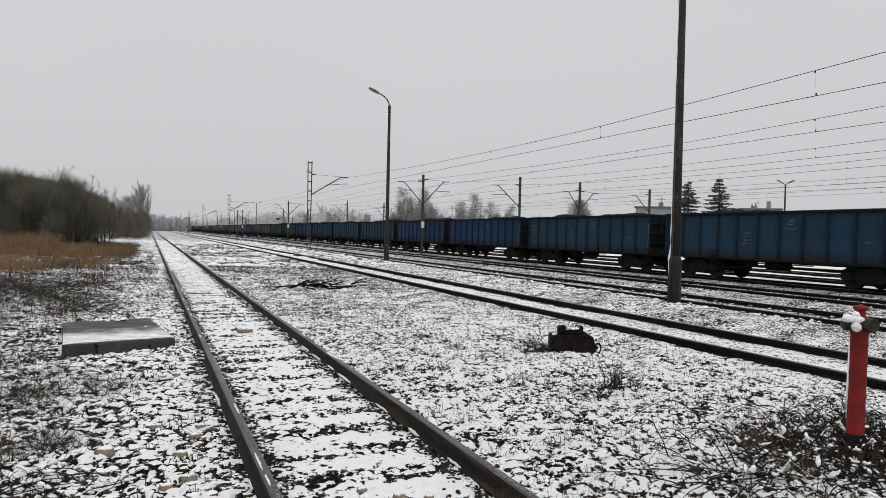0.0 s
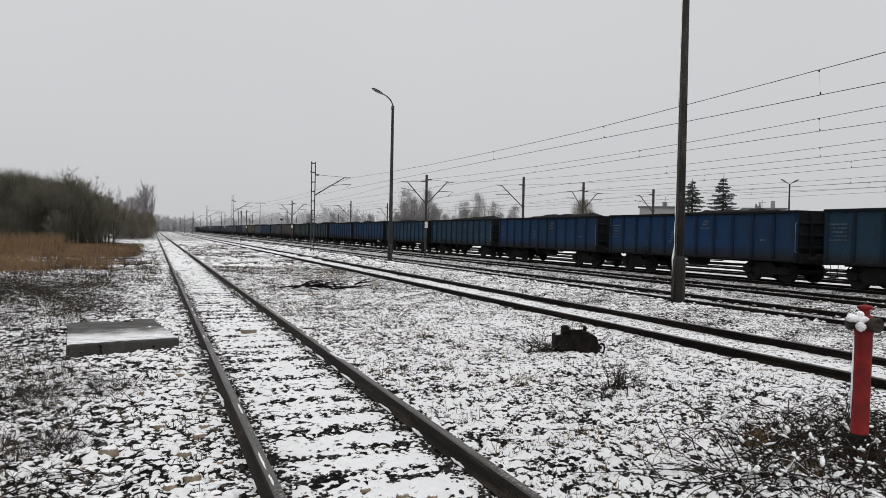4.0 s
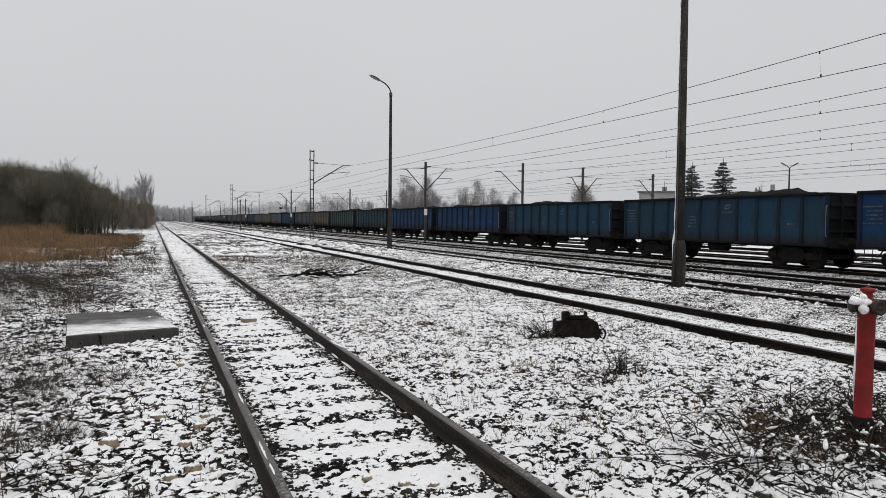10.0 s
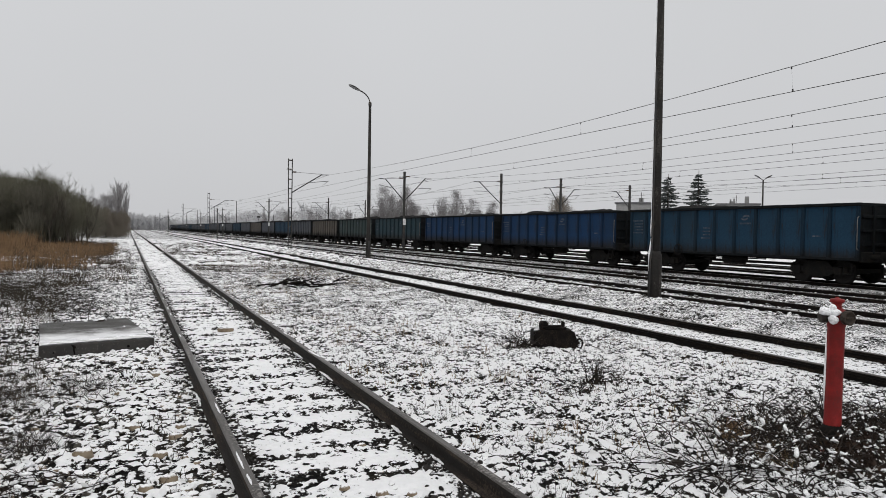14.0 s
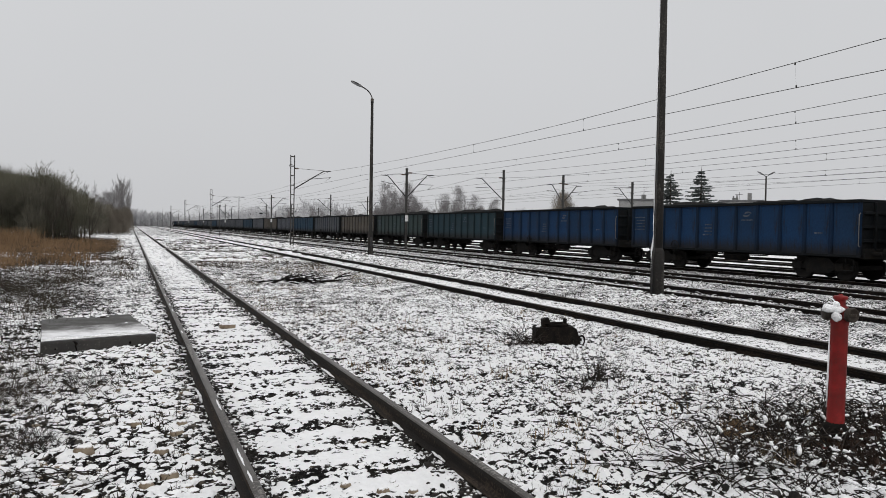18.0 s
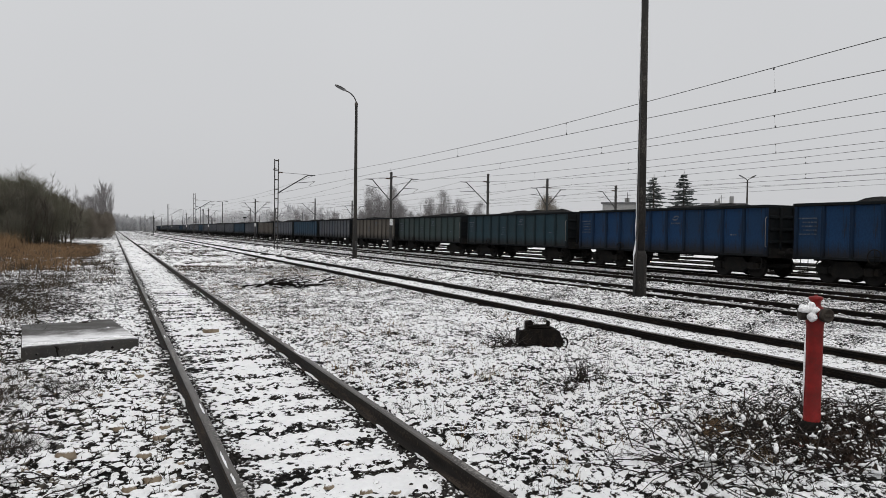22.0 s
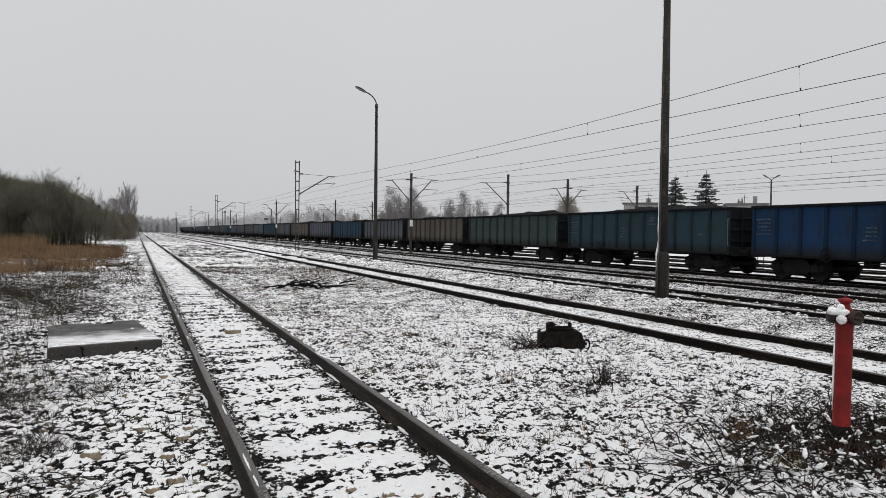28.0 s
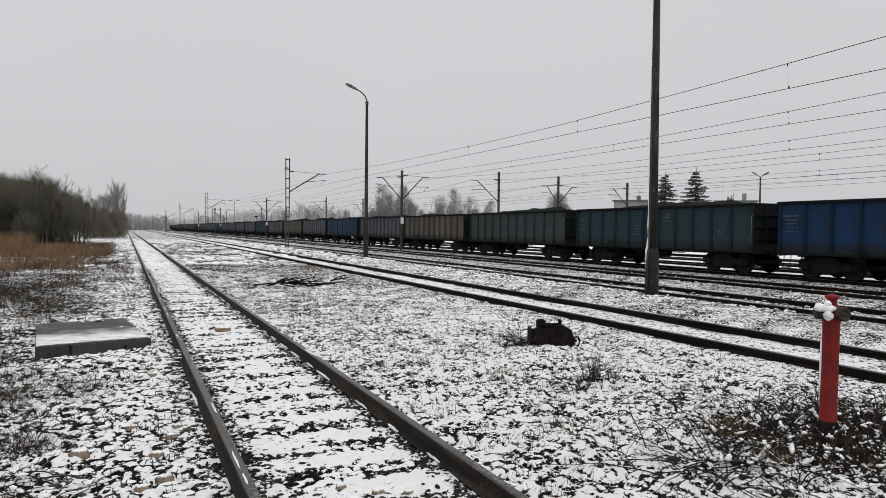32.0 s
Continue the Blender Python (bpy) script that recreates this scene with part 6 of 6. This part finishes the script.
HYDRANT = (5.33, 4.15, -0.012)
hydrant()

SLAB = [(-1.09, 10.81, 0.18), (0.34, 11.17, 0.18), (-0.02, 13.75, 0.18), (-1.33, 13.35, 0.18)]
slab = thing("concrete_slab", "thick weathered concrete slab lying askew with snow along its edge", "concrete slab", at=pose(0, 0, 0))
p0, p1, p2, p3 = [Vector(p) for p in SLAB]
low = [Vector((p.x, p.y, p.z - 0.25)) for p in (p0, p1, p2, p3)]
mid_p = (p0 + p1 + p2 + p3) / 4
inset = [p + (mid_p - p).normalized() * 0.02 for p in (p0, p1, p2, p3)]
drop = [p - Vector((0, 0, 0.015)) for p in (p0, p1, p2, p3)]
part("block", Build().add(low + drop + inset, [(3, 2, 1, 0), (8, 9, 10, 11)] + [(k, (k + 1) % 4, 4 + (k + 1) % 4, 4 + k) for k in range(4)] + [(4 + k, 4 + (k + 1) % 4, 8 + (k + 1) % 4, 8 + k) for k in range(4)]), SLAB_CONCRETE, slab)
b = Build()
r_ = random.Random(14)
cols, rows_ = 70, 30
pts = []
for j in range(rows_ + 1):
    for i in range(cols + 1):
        u, v = 0.012 + 0.976 * i / cols, 0.004 + 0.34 * j / rows_
        p = (p0 * (1 - u) + p1 * u) * (1 - v) + (p3 * (1 - u) + p2 * u) * v
        fade = v - 0.06 * u - 0.13
        ragged = 0.006 * float(waves(p.x, p.y, 0.30, 18)) + 0.004 * float(waves(p.x, p.y, 0.09, 19)) + 0.003 * r_.uniform(-1, 1)
        pts.append(p + Vector((0, 0, 0.014 * max(-1.0, min(1.0, -fade / 0.14)) + ragged * min(1.0, max(0.25, v / 0.3)))))
b.add(pts, [(j * (cols + 1) + i, j * (cols + 1) + i + 1, (j + 1) * (cols + 1) + i + 1, (j + 1) * (cols + 1) + i) for j in range(rows_) for i in range(cols)], True)
part("snow", b, THIN_SNOW, slab, "thin snow along the front edge")
face_ = (p1 - p0).normalized()
turn_ = math.degrees(math.atan2(face_.y, face_.x))
# holes are near-black discs proud of the face, their inner shade in the colour
for u, z, wide_, high_, name_, label_ in ((0.76, 0.085, 0.022, 0.022, "hole", "dark disc for a shaded hole in the face"), (0.12, 0.075, 0.014, 0.014, "hole", "dark disc for a shaded hole in the face")):
    p = p0 * (1 - u) + p1 * u
    part(name_, Build().lathe([(wide_, -0.012), (wide_ * 0.8, 0.004), (wide_ * 0.3, 0.006)], 9, pose(p.x, p.y, z, 90, 0, turn_) @ Matrix.Diagonal((1, high_ / wide_, 1, 1)), False), RUST, slab, label_)
p = p0 * 0.712 + p1 * 0.288
down_ = Vector((face_.y, -face_.x, 0)) * 0.003
# the shade in the crack is a dark tube laid on the face
part("crack", Build().tube([p + down_ + face_ * dx + Vector((0, 0, dz)) for dx, dz in ((-0.035, -0.012), (-0.012, -0.028), (0.006, -0.05), (-0.004, -0.085), (0.010, -0.14), (0.002, -0.20))], [0.004, 0.016, 0.020, 0.010, 0.008, 0.006], 6), RUST, slab, "dark ridge for a shaded crack where the edge has broken")
r_ = random.Random(44)
for k in range(9):
    u, v, sz = r_.uniform(0.60, 0.80), r_.uniform(0.90, 0.97), r_.uniform(0.02, 0.06)
    p = (p0 * (1 - u) + p1 * u) * (1 - v) + (p3 * (1 - u) + p2 * u) * v
    part("clod", Build().lathe([(sz, 0.0), (0.95 * sz, 0.5 * sz), (0.5 * sz, 0.9 * sz)], 7, pose(p.x, p.y, p.z, 0, 0, 40 * k), False), CLODS, slab, "dark clod with a cap of snow")
for u, v, sz in ((0.62, 0.93, 0.05), (0.70, 0.95, 0.035), (0.50, 0.94, 0.03), (0.85, 0.55, 0.025)):
    p = (p0 * (1 - u) + p1 * u) * (1 - v) + (p3 * (1 - u) + p2 * u) * v
    part("snow_lump", Build().lathe([(sz, 0.0), (0.9 * sz, 0.35 * sz), (0.45 * sz, 0.65 * sz)], 8, pose(p.x, p.y, p.z + 0.0)), LOOSE_SNOW, slab, "small lump of snow")

# rusty housing of an old point machine
box_ = thing("point_machine", "squat rusty iron housing of an old point machine", "point machine", at=pose(6.13, 9.72, -0.03, 0, 0, -22) @ Matrix.Diagonal((0.9, 0.9, 0.9, 1)))
side_ = [(-0.36, -0.06), (0.37, -0.06), (0.39, 0.06), (0.385, 0.20), (0.355, 0.29), (0.30, 0.325), (0.18, 0.335), (0.02, 0.33), (-0.12, 0.325), (-0.15, 0.315), (-0.34, 0.305), (-0.36, 0.285)]
part("housing", Build().extrude(side_, -0.20, 0.20), RUST, box_)
part("lid", Build().box(-0.13, 0.22, -0.175, 0.175, 0.335, 0.372, 0.012), RUST, box_)
part("hinge", Build().tube([(-0.20, -0.15, 0.375), (0.12, -0.15, 0.40)], 0.020, 7), RUST, box_)
part("lug", Build().box(-0.23, -0.10, -0.12, 0.08, 0.28, 0.455, 0.02), RUST, box_)
part("lug", Build().box(-0.19, -0.13, -0.16, -0.08, 0.40, 0.48, 0.012), RUST, box_)
part("lug", Build().box(0.155, 0.205, -0.06, 0.05, 0.34, 0.46, 0.012), RUST, box_)
part("rib", Build().box(-0.02, 0.03, -0.215, -0.19, 0.0, 0.33, 0.008), RUST, box_)
part("shaft", Build().tube([(0.38, -0.05, 0.10), (0.47, -0.05, 0.09)], 0.028, 9), RUST, box_)
part("ring", Build().tube([(0.46 + 0.05 * math.cos(6.2832 * k / 12), -0.10, 0.09 + 0.085 * math.sin(6.2832 * k / 12)) for k in range(13)], 0.014, 6), RUST, box_)
b = Build()
rs_ = np.random.default_rng(15)
for x, y, z, size in ((-0.30, -0.05, 0.295, 0.05), (-0.26, 0.08, 0.295, 0.045), (-0.20, -0.22, -0.01, 0.05), (-0.14, -0.24, -0.01, 0.04), (0.06, 0.05, 0.38, 0.035)):
    dollop(b, Vector((x, y, z)), size, rs_)
part("snow", b, LOOSE_SNOW, box_, "small clumps of snow")

# loose stones and a brick in the track
for x, y, s, mat_, nm, lb in ((1.53, 12.85, 0.14, "brick", "brick", "weathered pale brick lying between the rails"), (1.74, 5.62, 0.055, "s", "stone", "bare pale stone in the snow between rails"), (0.22, 5.92, 0.07, "s", "stone", "bare ochre stone beside the siding"), (-0.33, 6.16, 0.09, "s", "stone", "large tan stone half under snow"), (0.29, 9.22, 0.07, "s", "stone", "bare pale stone near the slab"), (1.55, 4.55, 0.06, "s", "stone", "bare tan stone between the rails"), (1.75, 4.5, 0.05, "s", "stone", "bare tan stone between the rails"), (0.05, 6.9, 0.06, "s", "stone", "bare stone beside the siding"), (0.42, 6.75, 0.06, "s", "stone", "bare ochre stone beside the siding"), (0.36, 6.45, 0.07, "s", "stone", "bare tan stone beside the siding"), (1.35, 4.75, 0.05, "s", "stone", "bare tan stone between the rails"), (0.25, 5.35, 0.08, "s", "stone", "pale pinkish stone in the snow"), (0.10, 5.2, 0.06, "s", "stone", "pale pinkish stone in the snow")):
    z = float(lie(x, y))
    b = Build()
    if nm == "brick":
        b.box(-0.125, 0.125, -0.06, 0.06, 0.0, 0.07, 0.008)
    else:
        r_ = random.Random(int(1000 * x))
        s *= 0.85
        b.lathe([(0.55 * s, -0.5 * s), (0.95 * s, -0.1 * s), (1.0 * s, 0.2 * s), (0.85 * s, 0.5 * s), (0.55 * s, 0.72 * s), (0.2 * s, 0.8 * s)], 11)
        b.v = [(a * r_.uniform(0.88, 1.1), c * r_.uniform(0.7, 0.85), d_ * r_.uniform(0.88, 1.12)) for a, c, d_ in b.v]
    tagged(part(nm, b, PALE_STONE, at=pose(x, y, z, 0, 4, 15 * x)), lb, nm)

# a stray plank and the snowy mound by the bushes
tagged(part("plank", Build().box(-1.3, 1.3, -0.09, 0.09, 0, 0.05, 0.008), BARK, at=pose(-2.2, 43.0, 0.06, 0, 0, 12)), "dark plank lying in snow by the reeds", "plank")

for x, y, turn, ln in ((-3.05, 52.0, 8, 1.1), (-2.7, 51.2, -6, 0.9), (-3.4, 51.4, 20, 0.7)):
    tagged(part("log", Build().tube([(-ln, 0, 0.10), (0, 0.05, 0.14), (ln, 0, 0.08)], [0.10, 0.12, 0.08], 8), BARK, at=pose(x, y, float(lie(x, y)), 0, 0, turn)), "dark felled log lying in thin snow", "log", "logs by the reeds")

# ---- buildings beyond the yard ----
def building(x, y, wide, deep, high, turn, chimneys, label):
    h = thing("flat_roofed_building", label, "building", "buildings beyond the yard", at=pose(x, y, -0.2, 0, 0, turn))
    part("wall", Build().box(-wide / 2, wide / 2, -deep / 2, deep / 2, 0, high), PLASTER, h)
    part("roof", Build().box(-wide / 2 - 0.3, wide / 2 + 0.3, -deep / 2 - 0.3, deep / 2 + 0.3, high, high + 0.3, 0.05), ROOFING, h)
    for k in range(int(wide // 3)):
        win = part("window", Build().box(-0.65, 0.65, -0.05, 0.03, -0.7, 0.7, 0.02), GLASS, h, at=pose(-wide / 2 + 1.6 + 3 * k, -deep / 2 - 0.01, high - 1.9))
        part("sill", Build().box(-0.75, 0.75, -0.14, 0.0, -0.82, -0.74, 0.01), PLASTER, win)
    for cx, cw, ch in chimneys:
        part("chimney", Build().box(cx - cw / 2, cx + cw / 2, -0.4, 0.4, high + 0.2, high + ch, 0.03), PLASTER, h)
    return h


building(104.0, 101.8, 6.9, 9, 7.55, -42, [(1.7, 0.7, 1.75), (-0.8, 1.0, 0.85), (-0.5, 0.25, 1.35), (-1.1, 0.25, 1.2)], "pale flat-roofed building with chimneys behind the train")
building(84, 106, 6.0, 8, 7.3, -42, [(1.0, 0.8, 1.2)], "small pale flat-roofed building behind the spruces")
for x, y, h_ in ((102.0, 100.0, 9.2), (84.5, 105, 9.3)):
    aer = thing("roof_aerial", "thin aerial standing on a flat roof", "aerial", at=pose(x, y, 6.9))
    part("rod", Build().tube([(0, 0, 0), (0, 0, h_ - 6.9)], 0.05, 5), MAST_STEEL, aer)
    part("crossbar", Build().tube([(-0.5, 0.4, h_ - 7.4), (0.5, -0.4, h_ - 7.4)], 0.03, 4), MAST_STEEL, aer)


# ---- what moves ----
SHIFT = [0, -5.87, -11.78, -17.54, -22.99, -28.23, -33.33, -38.3, -43.14, -47.86, -52.46, -56.92, -61.15, -65.16, -68.97, -72.72, -76.32, -79.73, -82.95, -85.96, -88.78, -91.39, -93.82, -96.09, -98.16, -100.05, -101.77, -103.3, -104.58, -105.61, -106.26, -106.52, -106.47]
START, TRAIN_X, RAIL_TOP = 1.77, 25.25, 0.03


def motions():
    """The coal train rolls towards the camera, brakes and stops; its wheels turn with it."""
    for k, wagon in wagons:
        y0 = START + LONG * (k + 0.5)
        walk(wagon, [(float(t), pose(TRAIN_X, y0 + s, RAIL_TOP)) for t, s in enumerate(SHIFT)])
    fine = np.linspace(0, 32, 961)
    way = np.interp(fine, np.arange(33), SHIFT)
    angle = -way / 0.46
    picks, last = [0], 0.0
    for i in range(1, len(fine)):
        if i + 1 < len(fine) and angle[i + 1] - last > radians(80):
            picks.append(i)
            last = angle[i]
    picks.append(len(fine) - 1)
    for k, wagon in wagons:
        if k > 9:
            continue
        for ob in wagon.children_recursive:
            if ob.name.split(".")[0] == "wheelset":
                y = 0.9 if ob.matrix_basis.translation.y > 0 else -0.9
                walk(ob, [(float(fine[i]), pose(0, y, 0.46, math.degrees(angle[i]), 0, 0)) for i in picks])


motions()
